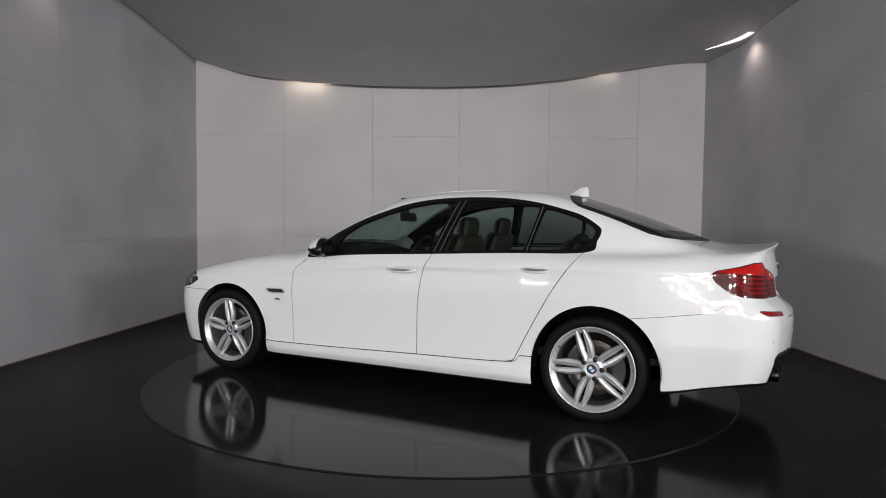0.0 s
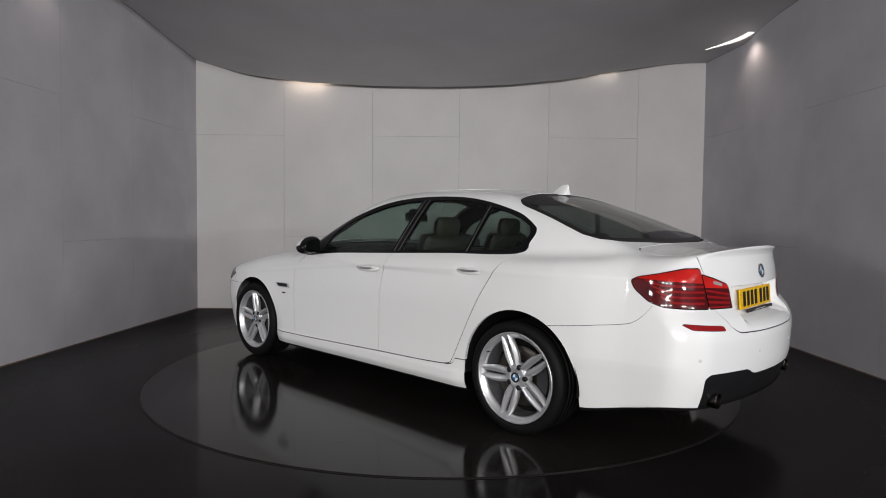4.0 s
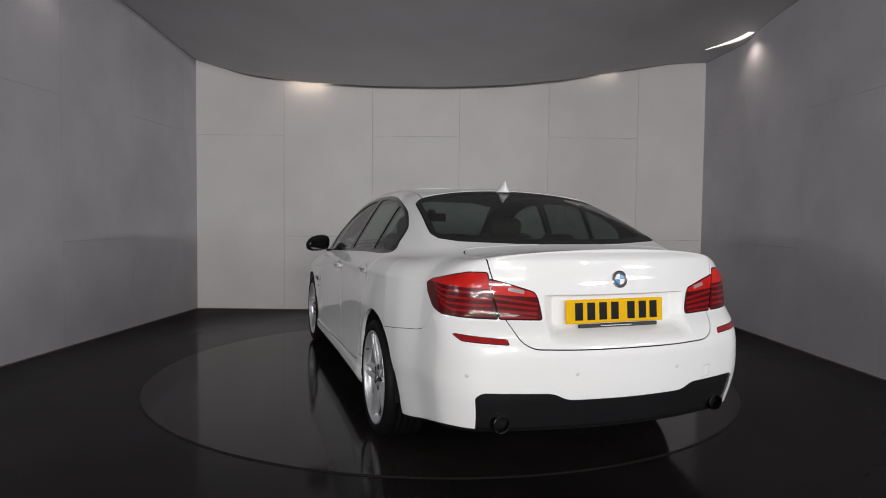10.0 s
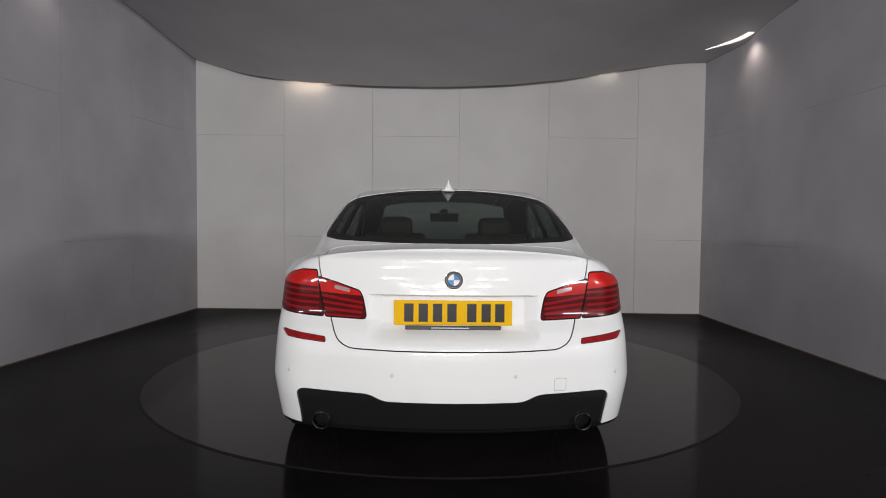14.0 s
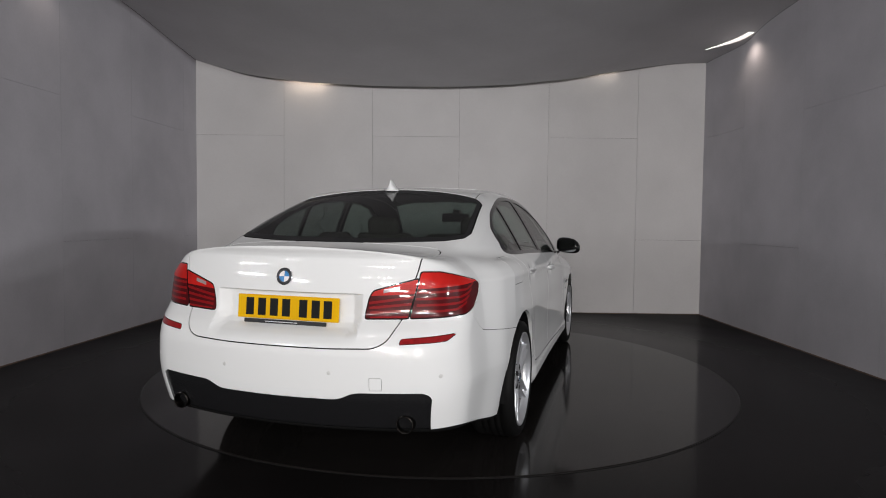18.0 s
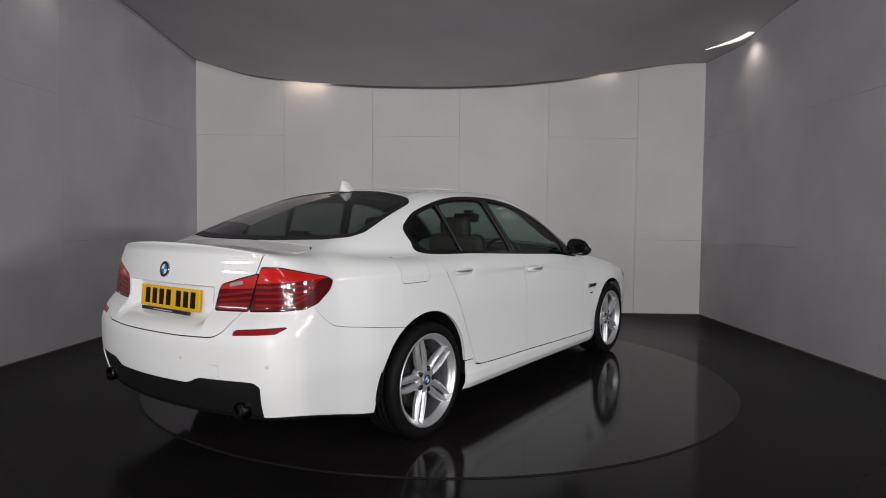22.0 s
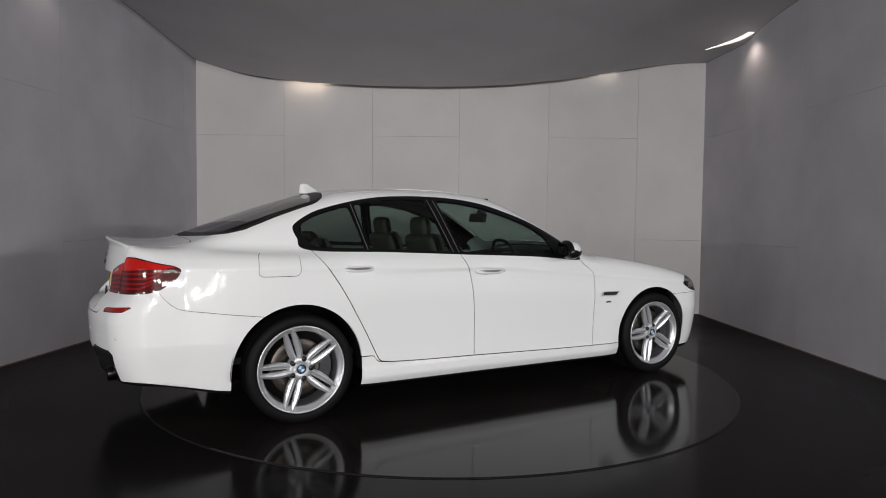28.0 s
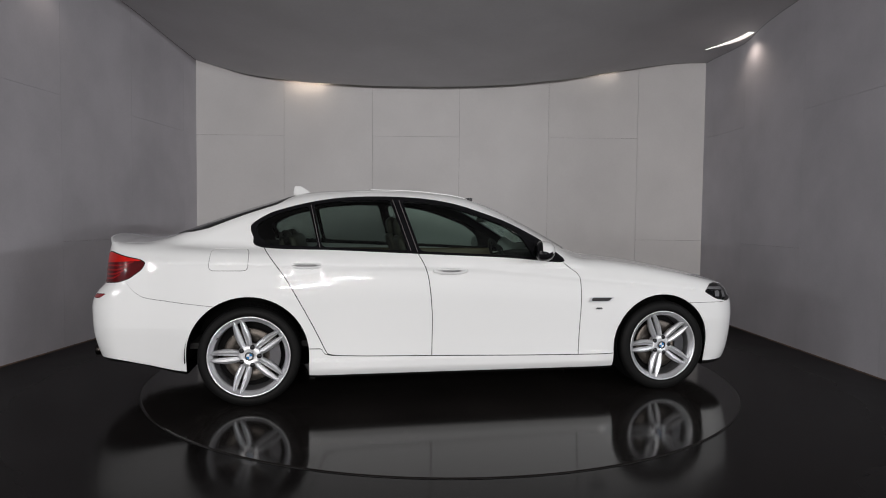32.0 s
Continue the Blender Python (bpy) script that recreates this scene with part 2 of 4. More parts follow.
def ceiling_point(u, w):
    """u runs from the left wall to the right one, w from the front to the back edge."""
    x_back = wall_x(-1, 3.3) + (wall_x(1, 3.3) - wall_x(-1, 3.3)) * u
    y_end = Y_BACK_LEFT + (Y_BACK_RIGHT - Y_BACK_LEFT) * u - 0.012 - edge_gap(x_back)
    y = -1.5 + (y_end + 1.5) * w
    x = wall_x(-1, y) + (wall_x(1, y) - wall_x(-1, y)) * u
    rim = left_z(y) * (1 - u) + right_z(y) * u + fold_z(y) * math.exp(-((1 - u) / 0.05) ** 2)
    rim_back = left_z(y_end) * (1 - u) + right_z(y_end) * u
    drop = (edge_z(x_back) - rim_back) * (y_end - 1.259 + 6.587 - (y_end - y)) / (y_end + 5.328)
    return x, y, rim + drop * (0.72 + 0.28 * w)


NU, NW = 90, 44
sheet_v = [ceiling_point(i / NU, j / NW) for j in range(NW + 1) for i in range(NU + 1)]
count = len(sheet_v)
sheet_f = [(j * (NU + 1) + i, (j + 1) * (NU + 1) + i, (j + 1) * (NU + 1) + i + 1, j * (NU + 1) + i + 1) for j in range(NW) for i in range(NU)]
sheet_v += [(x, y, z + 0.012) for x, y, z in sheet_v]
sheet_f += [tuple(count + k for k in reversed(f)) for f in sheet_f]
for first in (0, NW * (NU + 1)):
    base = len(sheet_v)
    sheet_v += sheet_v[first:first + NU + 1] + sheet_v[count + first:count + first + NU + 1]
    rim_f = [(base + i, base + NU + 1 + i, base + NU + 2 + i, base + i + 1) for i in range(NU)]
    sheet_f += rim_f if first else [f[::-1] for f in rim_f]
sheet = mesh_ob("ceiling_sheet", sheet_v, sheet_f, CEILING)
tagged(sheet, "grey stretched ceiling sheet sagging to a curved edge", "ceiling", kind="structure")
top = part("ceiling", box_bm(-4.2, 4.2, -1.5, 3.6, Z_TOP, Z_TOP + 0.1), CEILING, None)
tagged(top, "grey painted upper ceiling above the sagging sheet", "ceiling", kind="structure")
# Dark beads stand in for the shadow line where sheet meets wall.
for side in (-1, 1):
    rings = []
    for k in range(60):
        x, y, z = ceiling_point(0.0 if side < 0 else 1.0, k / 59)
        rings.append([(x - side * d, y, z + e) for d, e in ((-0.004, -0.003), (0.004, -0.005), (0.005, 0.002), (-0.004, 0.004))])
    bm = bmesh.new()
    loops = [[bm.verts.new(p) for p in r] for r in rings]
    for p, q in zip(loops, loops[1:]):
        for i in range(4):
            bm.faces.new((p[i], p[(i + 1) % 4], q[(i + 1) % 4], q[i]))
    tagged(part("trim", bm, JOINT, None), "thin dark bead drawn for the shadow line between ceiling sheet and wall", "trim", kind="structure")
# Unseen baffle above the sheet's front edge, added to block stray light.
baffle_v = [(x, y, z) for x, y, z in (ceiling_point(i / NU, 0.0) for i in range(NU + 1))]
baffle_v = [(x, -1.52, z) for x, y, z in baffle_v] + [(x, -1.52, 4.9) for x, y, z in baffle_v]
baffle_v += [(x, -1.6, z) for x, y, z in baffle_v]
m = NU + 1
baffle_f = [f for i in range(NU) for f in ((i, i + 1, m + i + 1, m + i), (2 * m + i + 1, 2 * m + i, 3 * m + i, 3 * m + i + 1), (i + 1, i, 2 * m + i, 2 * m + i + 1))]
tagged(mesh_ob("light_baffle", baffle_v, baffle_f, HALL, smooth=False), "plain dark hall wall, added out of view", "wall", kind="structure")

# lamps
area_lamp("cove_lamp", (-1.84, 3.23, 3.16), (-1.86, 3.37, 2.75), 0.46, 0.03, 0.85, (1, 0.80, 0.62))
area_lamp("cove_lamp", (2.18, 3.22, 3.30), (2.18, 3.32, 2.8), 0.30, 0.03, 0.16, (1, 0.85, 0.7))
# Added fill that lifts the dark strip of wall along the sheet's edge.
area_lamp("cove_fill", (0.0, 3.22, 3.25), (0.0, 3.34, 2.6), 4.6, 0.03, 0.45, (1, 0.92, 0.84))
spot_lamp("cove_lamp", (3.40, 1.98, 3.385), (3.50, 1.97, 2.4), 6.5, 125, (1, 0.85, 0.74))
spot_lamp("cove_lamp", (-3.4, 0.40, 3.48), (-3.58, 0.40, 2.4), 2.4, 100, (1, 0.85, 0.75))
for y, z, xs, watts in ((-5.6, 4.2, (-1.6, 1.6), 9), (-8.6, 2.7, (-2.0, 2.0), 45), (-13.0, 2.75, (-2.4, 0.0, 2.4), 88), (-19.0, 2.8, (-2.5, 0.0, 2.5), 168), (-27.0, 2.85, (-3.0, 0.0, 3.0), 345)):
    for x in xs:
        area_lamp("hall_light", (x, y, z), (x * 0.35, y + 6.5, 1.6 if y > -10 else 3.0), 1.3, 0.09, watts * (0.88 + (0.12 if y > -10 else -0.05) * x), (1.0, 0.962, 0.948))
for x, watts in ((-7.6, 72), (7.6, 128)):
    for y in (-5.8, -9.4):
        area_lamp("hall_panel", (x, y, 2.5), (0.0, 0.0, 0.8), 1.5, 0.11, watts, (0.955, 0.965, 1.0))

# Glowing crescent laid under the sheet where a hidden lamp lights it.
streak_v = []
for k in range(15):
    u = k / 14
    y = 2.62 - 0.66 * u
    for spread in (0.0, 1.0):
        d = 0.030 + 0.26 * (1 - u) ** 1.1 + spread * (0.010 + 0.055 * math.sin(math.pi * min(1, u * 0.62)) ** 1.5)
        across = wall_x(1, y) - wall_x(-1, y)
        y_end = Y_BACK_RIGHT - 0.03
        x, yy, z = ceiling_point(1 - d / across, (y + 1.5) / (y_end + 1.5))
        streak_v.append((x, yy, z - 0.004))
n_streak = len(streak_v)
streak_v += [(x, y, z + 0.003) for x, y, z in streak_v]
streak_f = [(2 * k, 2 * k + 1, 2 * k + 3, 2 * k + 2) for k in range(14)]
streak_f += [tuple(n_streak + i for i in reversed(f)) for f in streak_f] + [(0, 1, n_streak + 1, n_streak), (n_streak - 2, n_streak - 1, 2 * n_streak - 1, 2 * n_streak - 2)]
streak = mesh_ob("ceiling_light_streak", streak_v, streak_f, GLOW)
tagged(streak, "glowing warm-white crescent standing for lamplight on the ceiling sheet", "lamp")

# ---- the unseen hall behind the camera, added to close the place in ----
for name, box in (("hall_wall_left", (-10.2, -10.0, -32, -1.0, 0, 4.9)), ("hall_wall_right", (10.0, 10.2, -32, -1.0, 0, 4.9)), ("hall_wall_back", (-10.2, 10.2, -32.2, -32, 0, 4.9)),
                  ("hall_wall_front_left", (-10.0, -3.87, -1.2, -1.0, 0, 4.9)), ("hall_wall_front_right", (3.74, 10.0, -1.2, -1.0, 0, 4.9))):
    tagged(part(name, box_bm(*box), HALL, None), "plain dark hall wall, added out of view", "wall", kind="structure")
tagged(part("hall_ceiling", box_bm(-10.2, 10.2, -32.2, -1.0, 4.9, 5.1), HALL, None), "plain dark hall ceiling, added out of view", "ceiling", kind="structure")

# ---- the turntable ----
TABLE_R = 2.307
axis = new("turntable")
tagged(axis, "dark polished round turntable flush in the floor", "turntable")
disc_v, disc_f = lathe([(0.0005, 0.006), (TABLE_R - 0.006, 0.006), (TABLE_R, 0.003), (TABLE_R, 0.0005)], 160)
disc = mesh_ob("platform", [(x, z, y) for x, y, z in disc_v], [f[::-1] for f in disc_f], TABLE_TOP, axis, smooth=False)
for sx, sy, turn in ((-0.80, 1.717, 0.6), (-0.687, -1.745, 2.2)):
    pts = []
    for k in range(14):
        a = 2 * math.pi * k / 14
        r = 1 + 0.25 * math.sin(3 * a + turn)
        u, w = 0.040 * r * math.cos(a), 0.016 * r * math.sin(a)
        pts.append((sx + u * math.cos(turn) - w * math.sin(turn), sy + u * math.sin(turn) + w * math.cos(turn), 0.0064))
    mesh_ob("oil_mark", pts, [tuple(range(14))], OIL, axis, "small dark oil mark", smooth=False)
ring_v, ring_f = lathe([(TABLE_R + 0.001, 0.0015), (TABLE_R + 0.0095, 0.0015)], 160)
ring = mesh_ob("turntable_gap", [(x, z, y) for x, y, z in ring_v], [f[::-1] for f in ring_f], RING, smooth=False)
tagged(ring, "thin dark gap round the turntable", "floor gap", kind="structure")


# ---- the car's outer form ----
def table(text):
    """A smooth curve through 'x:y' knots, as a function of arrays."""
    knots = np.array([[float(v) for v in q.split(":")] for q in text.split()])
    x, y = knots[:, 0], knots[:, 1]
    h = np.diff(x)
    d = np.diff(y) / h
    m = np.zeros(len(x))
    for i in range(1, len(x) - 1):
        if d[i - 1] * d[i] > 0:
            w1, w2 = 2 * h[i] + h[i - 1], h[i] + 2 * h[i - 1]
            m[i] = (w1 + w2) / (w1 / d[i - 1] + w2 / d[i])
    m[0], m[-1] = d[0], d[-1]
    xs = np.linspace(x[0], x[-1], 1500)
    k = np.clip(np.searchsorted(x, xs) - 1, 0, len(h) - 1)
    u = (xs - x[k]) / h[k]
    ys = y[k] * (1 + 2 * u) * (1 - u) ** 2 + m[k] * h[k] * u * (1 - u) ** 2 + y[k + 1] * u * u * (3 - 2 * u) + m[k + 1] * h[k] * u * u * (u - 1)
    return lambda q: np.interp(q, xs, ys)


def smax(a, b, k):
    t = np.maximum(k - np.abs(a - b), 0) / k
    return np.maximum(a, b) + t * t * k / 4


def smin(a, b, k):
    return -smax(-a, -b, k)


side_width = table("-2.7:0.76 -2.45:0.812 -2.3:0.852 -2.1:0.878 -1.85:0.925 -1.45:0.945 -1.1:0.940 -0.5:0.925 0:0.914 0.6:0.908 1.1:0.904 1.5:0.904 1.8:0.889 2.0:0.862 2.2:0.812 2.4:0.75")
crease_z = table("-2.6:0.96 -2.1:0.955 -1.6:0.947 -0.67:0.937 -0.09:0.917 0.53:0.875 0.87:0.84 1.5:0.78 2.3:0.70")
sill_in = table("0.05:0.12 0.15:0.06 0.20:0.012 0.245:-0.008 0.285:-0.008 0.31:0.001 0.34:0.003 0.45:0.009 0.6:0.008 0.75:0.002 0.85:0.0 1.6:0.0")
bumper_in = table("0.05:0.12 0.15:0.075 0.25:0.047 0.35:0.028 0.45:0.011 0.505:0.002 0.53:0.0 1.6:0.0")
rear_tuck = table("0:0 0.52:0 0.60:0.004 0.70:0.013 0.82:0.026 0.95:0.040 1.05:0.058 1.5:0.07")
sill_mask = table("-3:0 -1.25:0 -0.95:1 1.0:1 1.3:0 3:0")
crease_in = table("-1:0.0 -0.16:0.0 -0.05:0.002 -0.015:0.003 0:0.0025 0.012:0.006 0.03:0.016 0.06:0.033 0.10:0.060 0.15:0.098 0.25:0.19 0.6:0.6")
undercut = table("-1:0.0 -0.24:0.0 -0.185:0.0012 -0.10:0.0095 -0.065:0.0125 -0.03:0.0132 0.0:0.0100 0.03:0.0075 0.10:0.004 0.2:0.0 0.6:0.0")
undercut_mask = table("-2.7:0.0 -2.1:0.08 -1.6:0.36 -1.1:0.9 -0.7:1.0 0.9:1.0 1.2:0.7 1.6:0.2 2.4:0.0")
rear_x = table("0.1:-2.47 0.2:-2.52 0.3:-2.55 0.40:-2.585 0.46:-2.60 0.56:-2.608 0.64:-2.611 0.69:-2.604 0.735:-2.583 0.755:-2.570 0.775:-2.552 0.79:-2.538 0.802:-2.527 0.84:-2.517 0.90:-2.512 0.98:-2.502 1.045:-2.489 1.072:-2.486 1.09:-2.491 1.104:-2.499 1.112:-2.503 1.16:-2.505 1.5:-2.505")
front_x = table("0.1:2.22 0.2:2.31 0.3:2.345 0.45:2.365 0.55:2.37 0.65:2.36 0.75:2.31 0.85:2.24 1.5:1.9")
deck_z = table("-2.7:1.14 -2.52:1.128 -2.44:1.118 -2.3:1.106 -2.15:1.106 -2.0:1.112 -1.8:1.108 -1.4:1.085 -0.8:1.06 0:1.03 0.7:1.005 1.05:0.998 1.3:0.975 1.6:0.935 1.9:0.882 2.15:0.825 2.3:0.772 2.4:0.715 2.6:0.58")
deck_crown = table("-2.7:0.03 -2.2:0.05 -1.9:0.06 -1.0:0.03 0.8:0.03 1.3:0.04 1.9:0.06 2.4:0.09")
belly_z = table("-2.8:0.298 -2.3:0.290 -1.9:0.215 -1.6:0.17 1.9:0.16 2.5:0.18")
glass_width = table("-2.3:0.68 -2.1:0.728 -1.9:0.770 -1.5:0.830 -1.2:0.856 -0.9:0.866 -0.4:0.868 0.2:0.866 0.7:0.85 1.1:0.81 1.5:0.74")
glass_lean = table("0.8:-0.06 1.0:0.0 1.1:0.045 1.2:0.097 1.3:0.152 1.4:0.216 1.5:0.31 1.7:0.6")
roof_z = table("-2.75:0.30 -2.55:0.72 -2.40:0.95 -2.25:1.055 -2.08:1.128 -1.87:1.21 -1.67:1.284 -1.47:1.352 -1.3:1.405 -1.14:1.450 -0.9:1.476 -0.6:1.487 -0.35:1.484 -0.1:1.467 0.08:1.445 0.2:1.418 0.32:1.378 0.57:1.263 0.82:1.135 1.0:1.035 1.15:0.95 1.6:0.68")


plate_dip = table("0:0 0.69:0 0.72:0.012 0.74:0.036 0.76:0.066 0.775:0.070 0.79:0.063 0.80:0.056 0.84:0.047 0.897:0.043 0.908:0.040 0.915:0 1.6:0")
HANDLES = ((-1.08, 0.936), (-0.095, 0.895))


def form(p):
    """The car's surface is where this is zero: below zero inside."""
    x, y, z = p[:, 0], np.abs(p[:, 1]), p[:, 2]
    mask = sill_mask(x)
    width = side_width(x) - mask * sill_in(z) - (1 - mask) * bumper_in(z) - crease_in(z - crease_z(x)) - undercut_mask(x) * undercut(z - crease_z(x)) - rear_tuck(z) * np.clip((-x - 1.7) / 0.4, 0, 1)
    for hx, hz in HANDLES:
        width = width - 0.015 * np.exp(-((x - hx) / 0.10) ** 4 - ((z - hz) / 0.036) ** 2)
    u = y / 0.9
    rear = rear_x(z) + 0.20 * u ** 2 - x
    rear = rear + plate_dip(z) * np.clip((0.385 - y) / 0.06, 0, 1)
    front = x - front_x(z) + 0.22 * u ** 2 + 0.08 * u ** 4
    deck = z - deck_z(x) + deck_crown(x) * (y / 0.8) ** 2
    ends = smax(rear, front, 0.01)
    low = smax(y - width, ends, 0.13)
    low = smax(low, deck, 0.055 - 0.047 * np.clip((-x - 2.25) / 0.2, 0, 1))
    low = smax(low, belly_z(x) - z, 0.03)
    gy = (y - glass_width(x) + glass_lean(z)) * 0.88
    bow = np.where(x > -0.3, 0.27, -0.10) * y * y * np.clip(np.abs(x + 0.3) / 0.5, 0, 1)
    roof = (z - roof_z(x + bow) + 0.036 * (y / 0.7) ** 2) * 0.92
    cabin = smax(smax(gy, roof, 0.07), 0.94 - z, 0.02)
    return smin(low, cabin, 0.05)


def cast_skin(rows_mid=280, rows_rear=190, rows_front=70, cols=520):
    """Finds the form's surface along rays from the car's spine."""
    xa, xb = -1.98, 1.85
    base = np.linspace(xa, xb, rows_mid)
    psi_r = np.linspace(0.0, 1.0, rows_rear + 1)[:-1]
    psi_f = np.linspace(1.0, 0.0, rows_front + 1)[1:]
    bx = np.concatenate([np.full(rows_rear, xa), base, np.full(rows_front, xb)])
    psi = np.concatenate([psi_r, np.ones(rows_mid), psi_f]) * math.pi / 2
    lean = np.concatenate([-np.cos(psi_r * math.pi / 2), np.zeros(rows_mid), np.cos(psi_f * math.pi / 2)])
    # angles round the section, even along a rounded box
    a = np.linspace(-math.pi / 2, math.pi * 1.5, 4001)
    r = 1 / np.maximum(np.abs(np.cos(a)) / 0.92, np.where(np.sin(a) > 0, np.sin(a) / 0.80, -np.sin(a) / 1.4))
    weight = np.where(np.sin(a) < -0.75, 0.35, 1.0)
    s = np.concatenate([[0], np.cumsum(np.hypot(np.diff(r * np.cos(a)), np.diff(r * np.sin(a))) * weight[1:])])
    ang = np.interp(np.arange(cols) / cols * s[-1], s, a)
    n = len(bx)
    start = np.zeros((n, cols, 3))
    start[:, :, 0], start[:, :, 2] = bx[:, None], np.interp(bx, (-1.98, -0.8, 0.6, 1.85), (0.885, 0.80, 0.66, 0.60))[:, None]
    way = np.zeros((n, cols, 3))
    way[:, :, 0] = lean[:, None]
    way[:, :, 1] = np.sin(psi)[:, None] * np.cos(ang)[None, :]
    way[:, :, 2] = np.sin(psi)[:, None] * np.sin(ang)[None, :]
    start, way = start.reshape(-1, 3), way.reshape(-1, 3)
    far = np.full(len(start), 1.6)
    near = np.zeros(len(start))
    steps = np.linspace(0.1, 1.6, 70)
    found = np.zeros(len(start), bool)
    for t in steps:
        out = form(start + way * t) > 0
        new_out = out & ~found
        far[new_out] = t
        found |= out
        near[~found] = t
    for _ in range(16):
        mid = (near + far) / 2
        out = form(start + way * mid[:, None]) > 0
        far, near = np.where(out, mid, far), np.where(out, near, mid)
    v = start + way * ((near + far) / 2)[:, None]
    i, j = np.meshgrid(np.arange(n - 1), np.arange(cols), indexing="ij")
    q = np.stack([i * cols + j, i * cols + (j + 1) % cols, (i + 1) * cols + (j + 1) % cols, (i + 1) * cols + j], -1).reshape(-1, 4)
    flip = (q[:, 1] % cols) > cols // 2
    t1 = np.where(flip[:, None], q[:, [0, 1, 3]], q[:, [0, 1, 2]])
    t2 = np.where(flip[:, None], q[:, [1, 2, 3]], q[:, [0, 2, 3]])
    tri = np.concatenate([t1, t2])
    area = np.linalg.norm(np.cross(v[tri[:, 1]] - v[tri[:, 0]], v[tri[:, 2]] - v[tri[:, 0]]), axis=1)
    return v, tri[area > 1e-10]


def form_normals(v):
    e = 0.0015
    g = np.stack([form(v + d) - form(v - d) for d in np.eye(3) * e], -1)
    return g / np.maximum(np.linalg.norm(g, axis=1, keepdims=True), 1e-9)


def reach(point, way):
    """Where a ray from inside the car leaves it, and the surface's normal there."""
    o, d = np.array([point], float), np.array([way], float)
    near, far = 0.0, 1.5
    for t in np.linspace(0.0, 1.5, 150):
        if form(o + d * t)[0] > 0:
            far = t
            break
        near = t
    for _ in range(24):
        mid = (near + far) / 2
        if form(o + d * mid)[0] > 0:
            far = mid
        else:
            near = mid
    q = o + d * far
    return q[0], form_normals(q)[0]


def facing(q, n, lift=0.0):
    """A pose at q whose -y axis looks along n, with z upwards."""
    n = Vector(n)
    x = (-n).cross(Vector((0, 0, 1))).normalized()
    z = x.cross(-n)
    m = Matrix((x, -n, z)).transposed().to_4x4()
    m.translation = Vector(q) + n * lift
    return m


class Skin:
    def __init__(self, v, n, t):
        used, back = np.unique(t, return_inverse=True)
        self.v, self.n, self.t = v[used], n[used], back.reshape(-1, 3)


def split(skin, phi):
    """Cuts a skin where phi(points) changes sign: what lies below zero, and the rest."""
    d = phi(skin.v)
    d = np.where(np.abs(d) < 1e-7, 1e-7, d)
    neg = d < 0
    k = neg[skin.t].sum(1)
    t = skin.t
    mix = t[(k == 1) | (k == 2)]
    ins, outs = [t[k == 3]], [t[k == 0]]
    v, n = skin.v, skin.n
    if len(mix):
        m = neg[mix]
        lone_in = m.sum(1) == 1
        lone = np.where(lone_in, np.argmax(m, 1), np.argmax(~m, 1))
        r = np.arange(len(mix))
        a, b, c = mix[r, lone], mix[r, (lone + 1) % 3], mix[r, (lone + 2) % 3]
        e = np.sort(np.concatenate([np.stack([a, b], 1), np.stack([a, c], 1)]), 1)
        ue, inv = np.unique(e, axis=0, return_inverse=True)
        inv = inv.ravel()
        w = (d[ue[:, 0]] / (d[ue[:, 0]] - d[ue[:, 1]]))[:, None]
        nv = v[ue[:, 0]] * (1 - w) + v[ue[:, 1]] * w
        nn = n[ue[:, 0]] * (1 - w) + n[ue[:, 1]] * w
        nn /= np.maximum(np.linalg.norm(nn, axis=1, keepdims=True), 1e-9)
        ab, ac = inv[: len(mix)] + len(v), inv[len(mix):] + len(v)
        v, n = np.concatenate([v, nv]), np.concatenate([n, nn])
        tip = np.stack([a, ab, ac], 1)
        rest = np.concatenate([np.stack([ab, b, c], 1), np.stack([ab, c, ac], 1)])
        two = np.concatenate([lone_in, lone_in])
        ins += [tip[lone_in], rest[~two]]
        outs += [tip[~lone_in], rest[two]]
    return Skin(v, n, np.concatenate(ins)), Skin(v, n, np.concatenate(outs))


def islands(skin):
    """The separate pieces of a skin, without crumbs."""
    tag = np.arange(len(skin.v))
    while len(skin.t):
        low = tag[skin.t].min(1)
        nxt = tag.copy()
        for k in range(3):
            np.minimum.at(nxt, skin.t[:, k], low)
        if (nxt == tag).all():
            break
        tag = nxt
    own = tag[skin.t[:, 0]] if len(skin.t) else np.zeros(0, int)
    return [Skin(skin.v, skin.n, skin.t[own == k]) for k in np.unique(own) if (own == k).sum() > 8]


